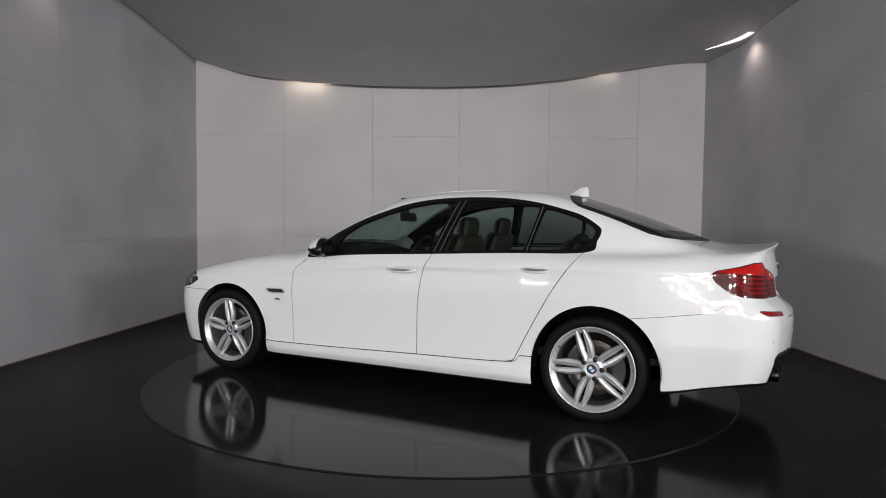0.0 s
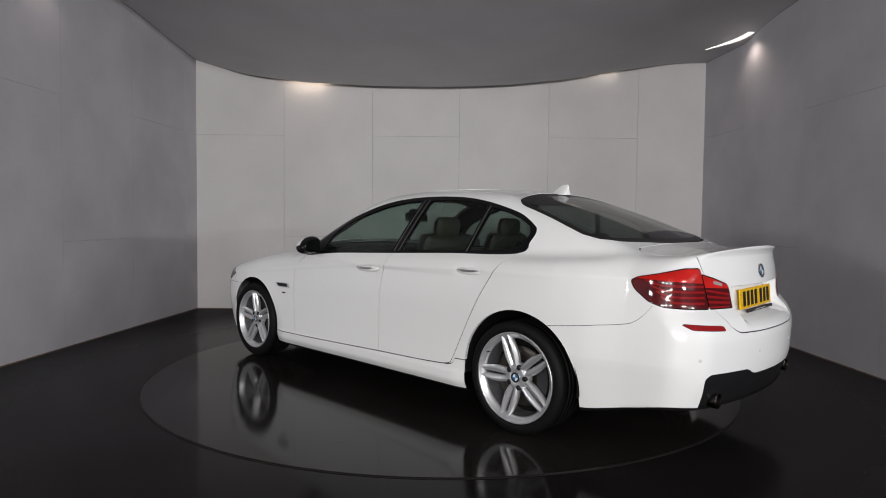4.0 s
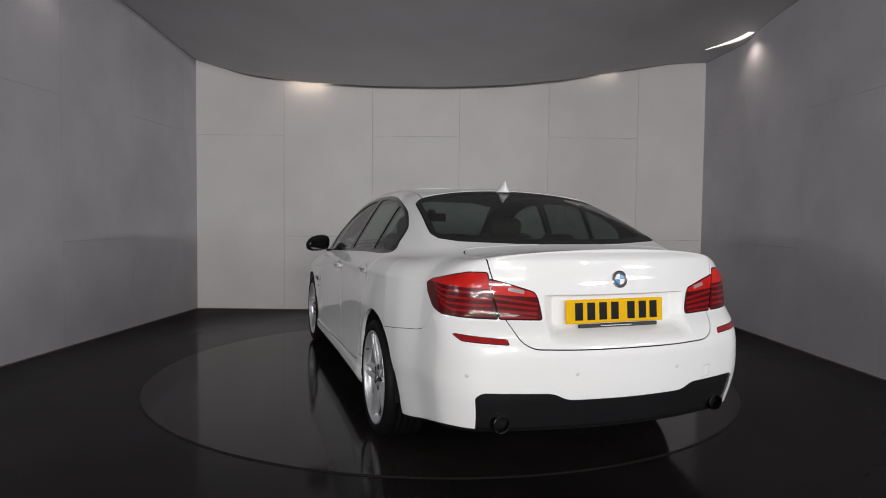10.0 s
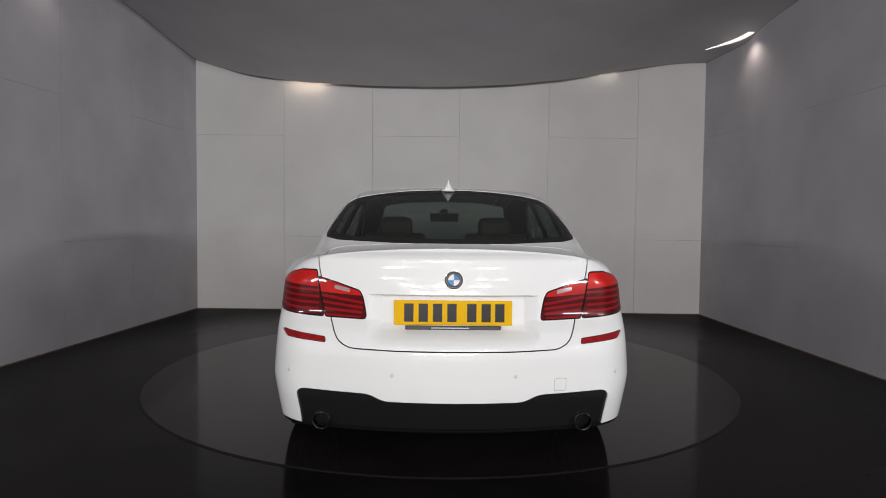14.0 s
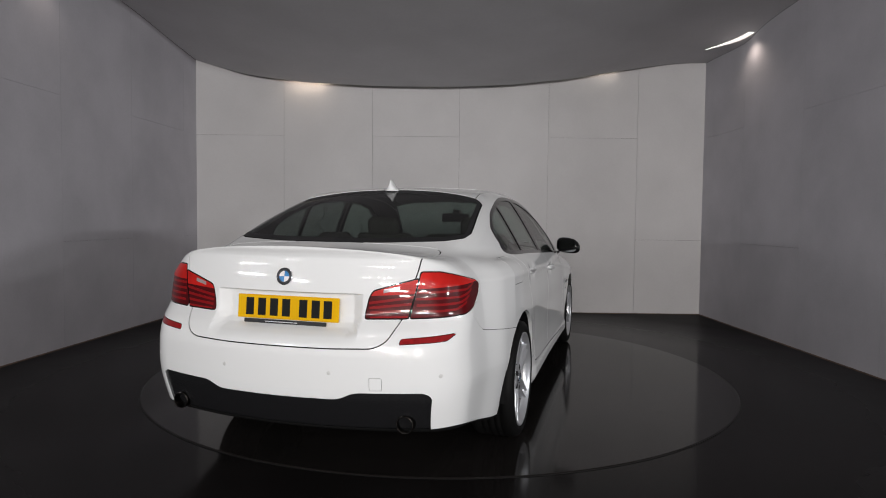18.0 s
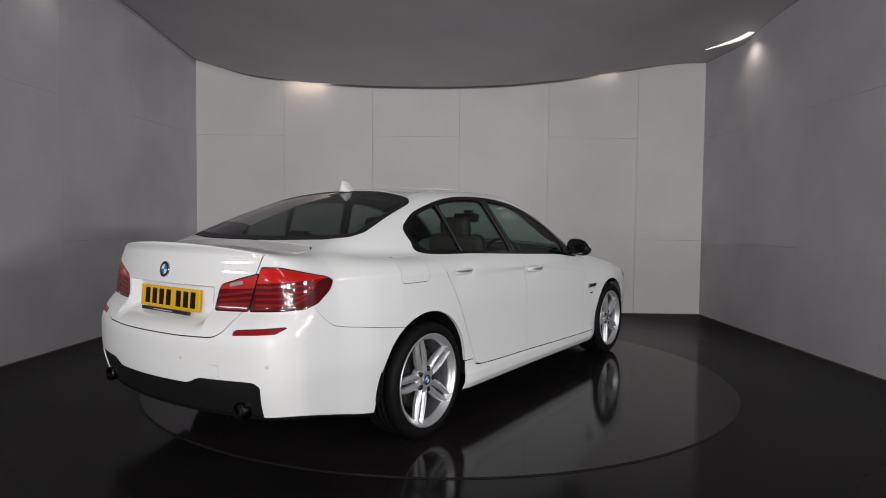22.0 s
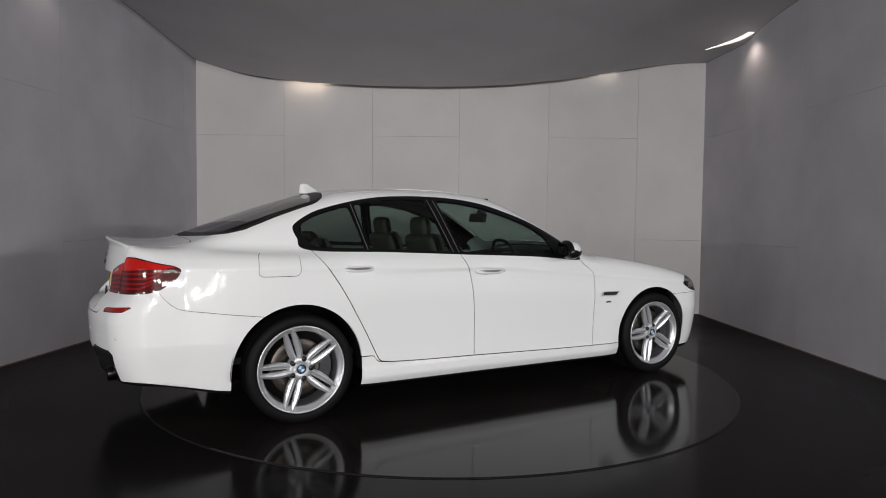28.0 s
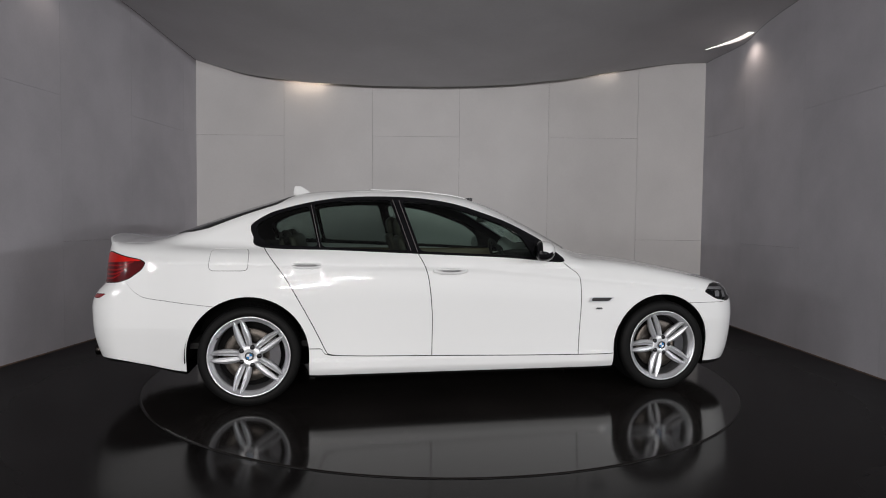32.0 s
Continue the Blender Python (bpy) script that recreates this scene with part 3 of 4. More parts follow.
def skin_ob(name, skin, mat, parent, label="", flange=0.006, push=0.0):
    """A panel out of a skin, with its edges turned inwards."""
    v, n, t = skin.v + skin.n * push, skin.n, skin.t
    e = np.concatenate([t[:, [0, 1]], t[:, [1, 2]], t[:, [2, 0]]])
    key = np.sort(e, 1)
    _, inv, cnt = np.unique(key, axis=0, return_inverse=True, return_counts=True)
    rim = e[cnt[inv.ravel()] == 1]
    faces, normals = t, n[t].reshape(-1, 3)
    if flange and len(rim):
        k, r = len(v), len(rim)
        v = np.concatenate([v, v[rim[:, 0]], v[rim[:, 1]], v[rim[:, 1]] - n[rim[:, 1]] * flange, v[rim[:, 0]] - n[rim[:, 0]] * flange])
        j = np.arange(r) + k
        f1, f2 = np.stack([j + r, j, j + 3 * r], 1), np.stack([j + r, j + 3 * r, j + 2 * r], 1)
        faces = np.concatenate([t, f1, f2])
        normals = np.concatenate([normals, np.zeros((6 * r, 3))])
    me = bpy.data.meshes.new(name)
    me.vertices.add(len(v))
    me.vertices.foreach_set("co", v.ravel())
    me.loops.add(len(faces) * 3)
    me.loops.foreach_set("vertex_index", faces.ravel().astype(np.int32))
    me.polygons.add(len(faces))
    me.polygons.foreach_set("loop_start", np.arange(0, len(faces) * 3, 3, dtype=np.int32))
    me.polygons.foreach_set("use_smooth", np.ones(len(faces), bool))
    me.update()
    me.validate()
    if len(me.loops) == len(normals):
        me.normals_split_custom_set(normals.tolist())
    me.materials.append(mat)
    ob = new(name, me)
    ob.parent = parent
    if label:
        ob["label"] = label
    return ob


def polygon_distance(p, poly):
    """Signed distance in the plane to a closed outline, below zero inside."""
    d = np.full(len(p), 1e9)
    inside = np.zeros(len(p), bool)
    for a, b in zip(poly, np.roll(poly, -1, 0)):
        ab = b - a
        w = np.clip(((p - a) @ ab) / max(ab @ ab, 1e-12), 0, 1)
        q = p - a - w[:, None] * ab
        d = np.minimum(d, (q * q).sum(1))
        cross = ((a[1] > p[:, 1]) != (b[1] > p[:, 1]))
        if a[1] != b[1]:
            inside ^= cross & (p[:, 0] < (b[0] - a[0]) * (p[:, 1] - a[1]) / (b[1] - a[1]) + a[0])
    d = np.sqrt(d)
    return np.where(inside, -d, d)


def side_region(poly, low=0.35):
    """phi of an outline drawn on the car's side (x, z), on both sides of the car."""
    lo, hi = poly.min(0) - 0.05, poly.max(0) + 0.05

    def phi(v):
        d = np.full(len(v), 0.05)
        near = (np.abs(v[:, 1]) > low) & (v[:, 0] > lo[0]) & (v[:, 0] < hi[0]) & (v[:, 2] > lo[1]) & (v[:, 2] < hi[1])
        d[near] = polygon_distance(v[near][:, [0, 2]], poly)
        return d
    return phi


def back_region(poly, behind=-1.9):
    """phi of an outline drawn on the car's back (|y|, z)."""
    lo, hi = poly.min(0) - 0.05, poly.max(0) + 0.05

    def phi(v):
        d = np.full(len(v), 0.05)
        q = np.stack([np.abs(v[:, 1]), v[:, 2]], 1)
        near = (v[:, 0] < behind) & (q[:, 0] < hi[0]) & (q[:, 1] > lo[1]) & (q[:, 1] < hi[1])
        d[near] = polygon_distance(q[near], poly)
        return d
    return phi


def shifted(phi, by):
    return lambda v: phi(v) - by


def ends_region(poly, behind=-1.95):
    """phi of an outline drawn round the car's rear corner, on (|y| + x + 2.5, z)."""
    lo, hi = poly.min(0) - 0.05, poly.max(0) + 0.05

    def phi(v):
        d = np.full(len(v), 0.05)
        q = np.stack([np.abs(v[:, 1]) + v[:, 0] + 2.5, v[:, 2]], 1)
        near = (v[:, 0] < behind) & (q[:, 0] > lo[0]) & (q[:, 0] < hi[0]) & (q[:, 1] > lo[1]) & (q[:, 1] < hi[1])
        d[near] = polygon_distance(q[near], poly)
        return d
    return phi


def both(skin):
    """The two halves of a skin: the car's right (y < 0) and left."""
    return split(skin, lambda v: v[:, 1])


def rounded(points, r=0.02, n=5):
    """A closed outline with its corners rounded."""
    p = [np.array(q, float) for q in points]
    out = []
    for k in range(len(p)):
        a, b, c = p[k - 1], p[k], p[(k + 1) % len(p)]
        ra = min(r, 0.45 * np.linalg.norm(a - b), 0.45 * np.linalg.norm(c - b))
        s, e = b + (a - b) / np.linalg.norm(a - b) * ra, b + (c - b) / np.linalg.norm(c - b) * ra
        for u in np.linspace(0, 1, n):
            out.append((1 - u) ** 2 * s + 2 * u * (1 - u) * b + u * u * e)
    return np.array(out)


DLO = smooth_curve([(-1.377, 1.056), (-0.865, 1.038), (-0.315, 1.015), (0.334, 0.988), (0.745, 0.958), (0.66, 1.06), (0.59, 1.12), (0.37, 1.235), (0.155, 1.315),
                    (-0.045, 1.375), (-0.255, 1.407), (-0.461, 1.418), (-0.665, 1.417), (-0.865, 1.403), (-1.06, 1.370), (-1.25, 1.320), (-1.345, 1.284), (-1.44, 1.224), (-1.46, 1.188), (-1.44, 1.13)], True, 6)
B_GAP = smooth_curve([(-0.345, 1.06), (-0.318, 1.014), (-0.272, 0.924), (-0.245, 0.826), (-0.222, 0.589), (-0.224, 0.31)])
F_GAP = smooth_curve([(0.855, 0.289), (0.870, 0.531), (0.878, 0.737), (0.858, 0.86), (0.784, 0.922), (0.72, 0.975), (0.65, 1.04)])
R_GAP = smooth_curve([(-0.885, 0.330), (-0.930, 0.339), (-0.955, 0.368), (-1.013, 0.486), (-1.105, 0.66), (-1.222, 0.862), (-1.366, 1.058), (-1.42, 1.12)])
sill_line = table("-1.4:0.376 -0.985:0.376 -0.955:0.340 -0.90:0.3295 -0.231:0.309 0.862:0.288 1.4:0.284")
hem = table("-2.9:0.308 -2.5:0.310 -2.36:0.318 -2.13:0.281 -1.88:0.236 -1.80:0.23 -1.10:0.194 1.12:0.19 1.9:0.195 2.5:0.205")
bumper_line = table("-2.9:0.93 -2.30:0.93 -2.225:0.808 -2.165:0.748 -2.125:0.727 -1.953:0.702 -1.70:0.672 -1.4:0.64")
bonnet_edge = table("0.7:0.70 1.0:0.735 1.6:0.745 2.0:0.67 2.2:0.52 2.4:0.2")


def build_car():
    car = new("car")
    tagged(car, "white four-door saloon car with silver alloy wheels, parked on the turntable", "car")
    v, t = cast_skin()
    skin = Skin(v, np.zeros_like(v), t)
    skin.n = form_normals(skin.v)
    f = skin.t
    fn = np.cross(skin.v[f[:, 1]] - skin.v[f[:, 0]], skin.v[f[:, 2]] - skin.v[f[:, 0]])
    if (fn * skin.n[f[:, 0]]).sum() < 0:
        skin.t = f[:, ::-1].copy()
    seams = []

    def take(skin, phi, gap=0.0029):
        """Cuts a panel out, with an open seam round it."""
        inner, outer = split(skin, shifted(phi, gap))
        inner, band = split(inner, shifted(phi, -gap))
        seams.append(band)
        return inner, outer

    # wheel openings
    for x, r in ((1.520, 0.383), (-1.458, 0.398)):
        def arch(q, x=x, r=r):
            d = np.hypot(q[:, 0] - x, np.maximum(q[:, 2] - 0.335, 0)) - r
            return np.where(np.abs(q[:, 1]) > 0.45, d, 0.05)
        _, skin = split(skin, arch)
    floor_pan, skin = split(skin, lambda q: q[:, 2] - hem(q[:, 0]))
    skin_ob("underbody", floor_pan, WELL, car)
    # glazing
    surround, skin = split(skin, side_region(DLO))
    panes = (("front_side_window", [(-0.300, 1.033), (0.30, 1.008), (0.525, 0.995), (0.445, 1.135), (0.33, 1.215), (0.12, 1.292), (-0.06, 1.346), (-0.25, 1.378), (-0.415, 1.39)]),
             ("rear_side_window", [(-0.978, 1.060), (-0.385, 1.038), (-0.500, 1.392), (-0.68, 1.394), (-0.88, 1.378), (-1.04, 1.352)]),
             ("quarter_window", [(-1.005, 1.062), (-1.34, 1.075), (-1.405, 1.135), (-1.425, 1.19), (-1.40, 1.225), (-1.31, 1.275), (-1.20, 1.312), (-1.075, 1.343)]))
    for name, outline in panes:
        pane, surround = split(surround, side_region(rounded(outline, 0.03)))
        for half in both(pane):
            skin_ob(name, half, GLASS if name.startswith("front") else PRIVACY_GLASS, car, "tinted side window", flange=0.0, push=-0.004)
    for half in both(surround):
        skin_ob("window_surround", half, BLACK_TRIM, car, "gloss black window surround and pillars", flange=0.02)
    rear_outline = np.array([(-0.1, 1.134), (0.3, 1.135), (0.60, 1.145), (0.678, 1.158), (0.692, 1.18), (0.682, 1.225), (0.650, 1.325), (0.628, 1.385), (0.61, 1.43), (0.45, 1.50), (-0.1, 1.50)])

    def rear_glass(q):
        d = polygon_distance(np.stack([np.abs(q[:, 1]), q[:, 2]], 1), rear_outline)
        d = smax(d, q[:, 0] + 1.13 + 0.28 * q[:, 1] ** 2, 0.07)
        return np.where((q[:, 0] < -0.95) & (q[:, 0] > -2.3) & (q[:, 2] > 1.05), d, 0.05)
    pane, skin = take(skin, rear_glass, 0.003)
    pane, frit = split(pane, lambda q: np.maximum(polygon_distance(np.stack([np.abs(q[:, 1]), q[:, 2]], 1), rear_outline) + 0.022, q[:, 0] + 1.21 + 0.28 * q[:, 1] ** 2))
    rear_window = skin_ob("rear_window", pane, REAR_GLASS, car, "dark tinted rear window", flange=0.0, push=-0.002)
    skin_ob("frit_border", frit, BLACK_PLASTIC, rear_window, "black printed glass border", flange=0.003, push=-0.002)
    screen_outline = np.array([(-0.1, 1.072), (0.3, 1.068), (0.655, 1.045), (0.645, 1.08), (0.555, 1.29), (0.505, 1.395), (0.3, 1.425), (-0.1, 1.435)])

    def windscreen(q):
        d = polygon_distance(np.stack([np.abs(q[:, 1]), q[:, 2]], 1), screen_outline)
        return np.where((q[:, 0] > 0.1) & (q[:, 2] > 0.98), d, 0.05)
    pane, skin = take(skin, windscreen, 0.003)
    skin_ob("windscreen", pane, GLASS, car, "clear windscreen", flange=0.0, push=-0.002)
    # lamps at the corners
    lamp_outline = rounded([(0.734, 1.019), (0.86, 1.019), (0.96, 1.006), (1.17, 0.973), (1.217, 0.952), (1.195, 0.906), (1.115, 0.846), (1.03, 0.823), (0.88, 0.815), (0.655, 0.807)], 0.016)
    inner_outline = rounded([(0.7235, 0.990), (0.59, 0.962), (0.462, 0.930), (0.440, 0.900), (0.408, 0.803), (0.6515, 0.807)], 0.014)
    lamp_skin, skin = take(skin, ends_region(lamp_outline), 0.002)
    inner_skin, skin = take(skin, ends_region(inner_outline), 0.002)
    reflex, skin = take(skin, back_region(rounded([(0.572, 0.703), (0.578, 0.727), (0.800, 0.747), (0.765, 0.716)], 0.006)), 0.0015)
    for half in both(reflex):
        skin_ob("bumper_reflector", half, RED_REFLEX, car, "red reflector strip", push=0.001)
    for skin_part, name, outline in ((lamp_skin, "tail_light", lamp_outline), (inner_skin, "boot_light", inner_outline)):
        for half in both(skin_part):
            build_tail_light(name, half, outline, car)
    head, skin = take(skin, side_region(rounded([(1.862, 0.735), (1.93, 0.79), (2.02, 0.795), (2.13, 0.775), (2.24, 0.69), (2.10, 0.655), (1.97, 0.678)], 0.02), 0.3), 0.002)
    for half in both(head):
        lamp = skin_ob("headlamp", half, LAMP_GLASS, car, "clear headlamp cover", flange=0.01)
        skin_ob("bowl", half, BLACK_TRIM, lamp, "black lamp bowl", flange=0.0, push=-0.03)
        for name, z0, z1, x0, x1 in (("brow", 0.752, 0.775, 1.90, 2.20), ("lamp_ring", 0.690, 0.742, 1.985, 2.035), ("lamp_ring", 0.690, 0.742, 2.075, 2.125)):
            strip, _ = split(half, lambda q: np.maximum(np.abs(q[:, 2] - (z0 + z1) / 2 + 0.06 * (q[:, 0] - 2.05)) - (z1 - z0) / 2, np.abs(q[:, 0] - (x0 + x1) / 2) - (x1 - x0) / 2))
            if len(strip.t):
                skin_ob(name, strip, SATIN_CHROME, lamp, "bright lamp reflector", flange=0.003, push=-0.018)
    roof_edge = table("-1.6:0.62 -1.25:0.585 -0.64:0.562 0.1:0.535 0.6:0.51")
    roof, skin = take(skin, lambda q: np.where((q[:, 2] > 1.3) & (q[:, 0] < 0.6), np.abs(q[:, 1]) - roof_edge(q[:, 0]), 0.05), 0.003)
    sunroof, roof = take(roof, lambda q: np.maximum(np.abs(q[:, 1]) - 0.43, np.abs(q[:, 0] + 0.26) - 0.37), 0.004)
    skin_ob("roof", roof, PAINT, car)
    sun_panel = skin_ob("sunroof", sunroof, PAINT, car, "white sunroof panel, slightly raised", push=0.004)
    for side in (-1, 1):
        part("wind_deflector", box_bm(0.115, 0.150, side * 0.42 - 0.05, side * 0.42 + 0.05, 1.404, 1.424, 0.004), BLACK_PLASTIC, sun_panel, "small black wind deflector end")
    lining = Skin(np.concatenate([roof.v, sunroof.v]), np.concatenate([roof.n, sunroof.n]), np.concatenate([roof.t, sunroof.t + len(roof.v)]))
    lining.t = lining.t[:, ::-1].copy()
    skin_ob("roof_lining", lining, LINING, car, "dark grey roof lining", flange=0.0, push=-0.03)
    # panels
    lid = rounded([(-0.6, 1.4), (0.632, 1.4), (0.632, 1.105), (0.622, 1.03), (0.562, 0.807), (0.52, 0.715), (0.465, 0.684), (0.26, 0.6785), (-0.6, 0.6785)], 0.03)

    def boot(q):
        d = polygon_distance(np.stack([np.abs(q[:, 1]), q[:, 2]], 1), lid)
        return np.where(q[:, 0] < -1.7, smax(d, q[:, 0] + 2.078 - 0.12 * q[:, 1] ** 2, 0.09), 0.05)
    panel, skin = take(skin, boot)
    spoiler, panel = split(panel, lambda q: np.maximum(np.maximum(q[:, 0] + 2.435 - 0.19 * (q[:, 1] / 0.9) ** 2, 1.098 - 0.03 * (q[:, 1] / 0.8) ** 2 - q[:, 2]), np.abs(q[:, 1]) - 0.605))
    boot_lid = skin_ob("boot_lid", panel, PAINT, car)
    skin_ob("lip_spoiler", spoiler, PAINT, boot_lid, "slim white lip spoiler")

    def bumper(q):
        return np.where(q[:, 0] < -1.6, q[:, 2] - bumper_line(q[:, 0]), 0.05)
    panel, skin = take(skin, bumper, 0.0015)
    diff_outline = rounded([(-0.5, 0.2), (0.690, 0.2), (0.700, 0.36), (0.716, 0.468), (0.685, 0.490), (0.375, 0.485), (0.31, 0.452), (-0.5, 0.448)], 0.04)
    diffuser, panel = split(panel, back_region(diff_outline))
    skin_ob("diffuser", diffuser, DIFFUSER, car, "black rear diffuser", push=-0.008)
    cover, panel = take(panel, lambda q: np.where((q[:, 0] < -2.3) & (q[:, 1] < 0), polygon_distance(q[:, 1:], rounded([(-0.449, 0.499), (-0.503, 0.499), (-0.503, 0.555), (-0.449, 0.555)], 0.006)), 0.05), 0.0008)
    rear_bumper = skin_ob("rear_bumper", panel, PAINT, car)
    skin_ob("tow_cover", cover, PAINT, rear_bumper)
    panel, skin = take(skin, lambda q: np.where(q[:, 0] > 1.5, np.maximum(q[:, 2] - 0.652 - 0.25 * np.maximum(q[:, 0] - 2.05, 0), 1.55 - q[:, 0]), 0.05), 0.0016)
    skin_ob("front_bumper", panel, PAINT, car)
    panel, skin = take(skin, lambda q: np.where(q[:, 2] > 0.6, np.maximum(np.maximum(np.abs(q[:, 1]) - bonnet_edge(q[:, 0]), 0.98 - q[:, 0]), 0.60 - q[:, 2]), 0.05), 0.002)
    skin_ob("bonnet", panel, PAINT, car)

    def skirt(q):
        return np.where((np.abs(q[:, 0] - 0.05) < 1.3) & (np.abs(q[:, 1]) > 0.5), q[:, 2] - sill_line(q[:, 0]), 0.05)
    panel, skin = take(skin, skirt, 0.0030)
    for half in both(panel):
        skin_ob("side_skirt", half, PAINT, car)
    front = np.concatenate([B_GAP, [(-0.232, 0.2), (0.855, 0.2)], F_GAP])
    panel, skin = take(skin, side_region(front))
    for half in both(panel):
        skin_ob("front_door", half, PAINT, car)
    rear = np.concatenate([B_GAP[::-1], R_GAP[::-1], [(-0.895, 0.2), (-0.232, 0.2)]])
    panel, skin = take(skin, side_region(rear))
    for half in both(panel):
        skin_ob("rear_door", half, PAINT, car)
    flap_line = side_region(rounded([(-1.707, 0.905), (-1.455, 0.905), (-1.455, 1.048), (-1.695, 1.048)], 0.035))
    panel, skin = take(skin, lambda q: np.where(q[:, 1] < 0, flap_line(q), 0.05), 0.0016)
    skin_ob("fuel_flap", panel, PAINT, car)
    wing, skin = split(skin, lambda q: 0.70 - q[:, 0])
    for half in both(wing):
        skin_ob("front_wing", half, PAINT, car)
    skin_ob("body_shell", skin, PAINT, car, flange=0.02)
    # dark sheet standing for the shade in the seams, and the cabin's lining
    count, vs, ns, ts = 0, [], [], []
    for band in seams:
        vs.append(band.v)
        ns.append(band.n)
        ts.append(band.t + count)
        count += len(band.v)
    underlay = skin_ob("seam_underlay", Skin(np.concatenate(vs), np.concatenate(ns), np.concatenate(ts)), SEAM, car, flange=0.0, push=-0.0045)
    tagged(underlay, kind="stuff")
    lining, _ = split(skin, lambda q: np.maximum(np.maximum(1.0 - q[:, 2], q[:, 0] - 0.69), -1.95 - q[:, 0]))
    lining.t = lining.t[:, ::-1].copy()
    skin_ob("headliner", lining, LINING, car, "dark grey roof lining", flange=0.0, push=-0.03)
    return car


def build_tail_light(name, half, outline, car):
    """A red lens in a dark rim: bright upper part, and light bars across the darker lower part."""
    edge = ends_region(outline)
    body, rim = split(half, shifted(edge, -0.0045))
    lens = skin_ob(name, rim, LAMP_RIM, car, "red rear lamp in a dark rim")
    outer = name == "tail_light"
    crest = 0.950 if outer else 0.912

    def along(q):
        return np.abs(q[:, 1]) + q[:, 0] + 2.5

    upper, lower = split(body, lambda q: crest + 0.05 * (along(q) - (0.9 if outer else 0.56)) - q[:, 2])
    skin_ob("upper_lens", upper, RED_LENS, lens, "bright red upper lens", flange=0.002, push=0.0004)
    skin_ob("lower_lens", lower, RED_DARK, lens, "dark red lower lens", flange=0.002, push=-0.0004)
    for k in range(4):
        z = (0.930 if outer else 0.889) - 0.0285 * k + (0.0 if outer else 0.003 * k)
        bar, _ = split(lower, lambda q: np.abs(q[:, 2] - z - (0.03 * (along(q) - 0.9) + 0.9 * np.maximum(along(q) - 1.03 + 0.035 * k, 0) ** 1.6 if outer else 0.12 * (along(q) - 0.56) * (1 - k / 4))) - 0.0058)
        s0, s1 = (0.70, 1.13 - 0.030 * k) if outer else (0.440, 0.70)
        bar, _ = split(bar, lambda q: np.abs(along(q) - (s0 + s1) / 2) - (s1 - s0) / 2)
        for piece in islands(bar):
            skin_ob("light_bar", piece, RED_BAR, lens, "glossy red light bar", flange=0.001, push=0.0004)
    if not outer:
        lamp, _ = split(upper, lambda q: np.maximum(np.abs(along(q) - 0.565) - 0.046, np.abs(q[:, 2] - 0.936 - 0.17 * (along(q) - 0.565)) - 0.0085))
        for piece in islands(lamp):
            skin_ob("reversing_lamp", piece, LAMP_CLEAR, lens, "clear reversing lamp window", flange=0.001, push=0.0012)


# ---- wheels ----
def spoke(bm, angle, side):
    """One arm of a double spoke, a ridged bar that swells between hub and rim."""
    rings = []
    for k in range(11):
        u = k / 10
        r = 0.048 + u * 0.210
        swell = math.sin(math.pi * min(1, 0.12 + 0.88 * u) ** 0.9)
        off = 0.010 + 0.012 * u + 0.013 * swell
        half = 0.009 + 0.0115 * swell + 0.002 * u
        front = -0.112 + 0.016 * (1 - u) ** 1.3
        ca, sa = math.cos(angle), math.sin(angle)
        ring = []
        for w, d in ((-1, 0.030), (-1, 0.010), (-0.55, 0.001), (0.1, -0.004), (0.65, 0.002), (1, 0.011), (1, 0.030)):
            tang = side * off + w * half * side
            ring.append(bm.verts.new((r * ca - tang * sa, front + d, r * sa + tang * ca)))
        rings.append(ring)
    for a, b in zip(rings, rings[1:]):
        for i in range(len(a)):
            j = (i + 1) % len(a)
            bm.faces.new((a[i], a[j], b[j], b[i]))
    bm.faces.new(rings[0])
    bm.faces.new(rings[-1][::-1])


def roundel(parent, r, m, name="badge"):
    """A round plaque in dark, blue and white quarters; its face looks along -y of m."""
    v, f = lathe([(0.0004, -0.002), (r * 0.62, -0.002), (r * 0.66, -0.0035), (r * 0.94, -0.0035), (r, -0.001), (r, 0.006)], 40)
    b = mesh_ob(name, v, f, BADGE_RING, parent, "round dark plaque with blue and white quarters")
    b.matrix_local = m
    v, f = lathe([(r * 0.93, -0.0036), (r * 0.96, -0.0048), (r, -0.0036), (r * 1.01, 0.002)], 40)
    mesh_ob("rim_ring", v, f, CHROME, b)
    for k in range(4):
        pts = [(0.0, -0.0036, 0.0)] + [(r * 0.63 * math.cos(a), -0.0036, r * 0.63 * math.sin(a)) for a in np.linspace(k * math.pi / 2, (k + 1) * math.pi / 2, 9)]
        mesh_ob("quarter", pts, [tuple(range(len(pts)))], (BADGE_BLUE, BADGE_WHITE)[k % 2], b, smooth=False)
    return b


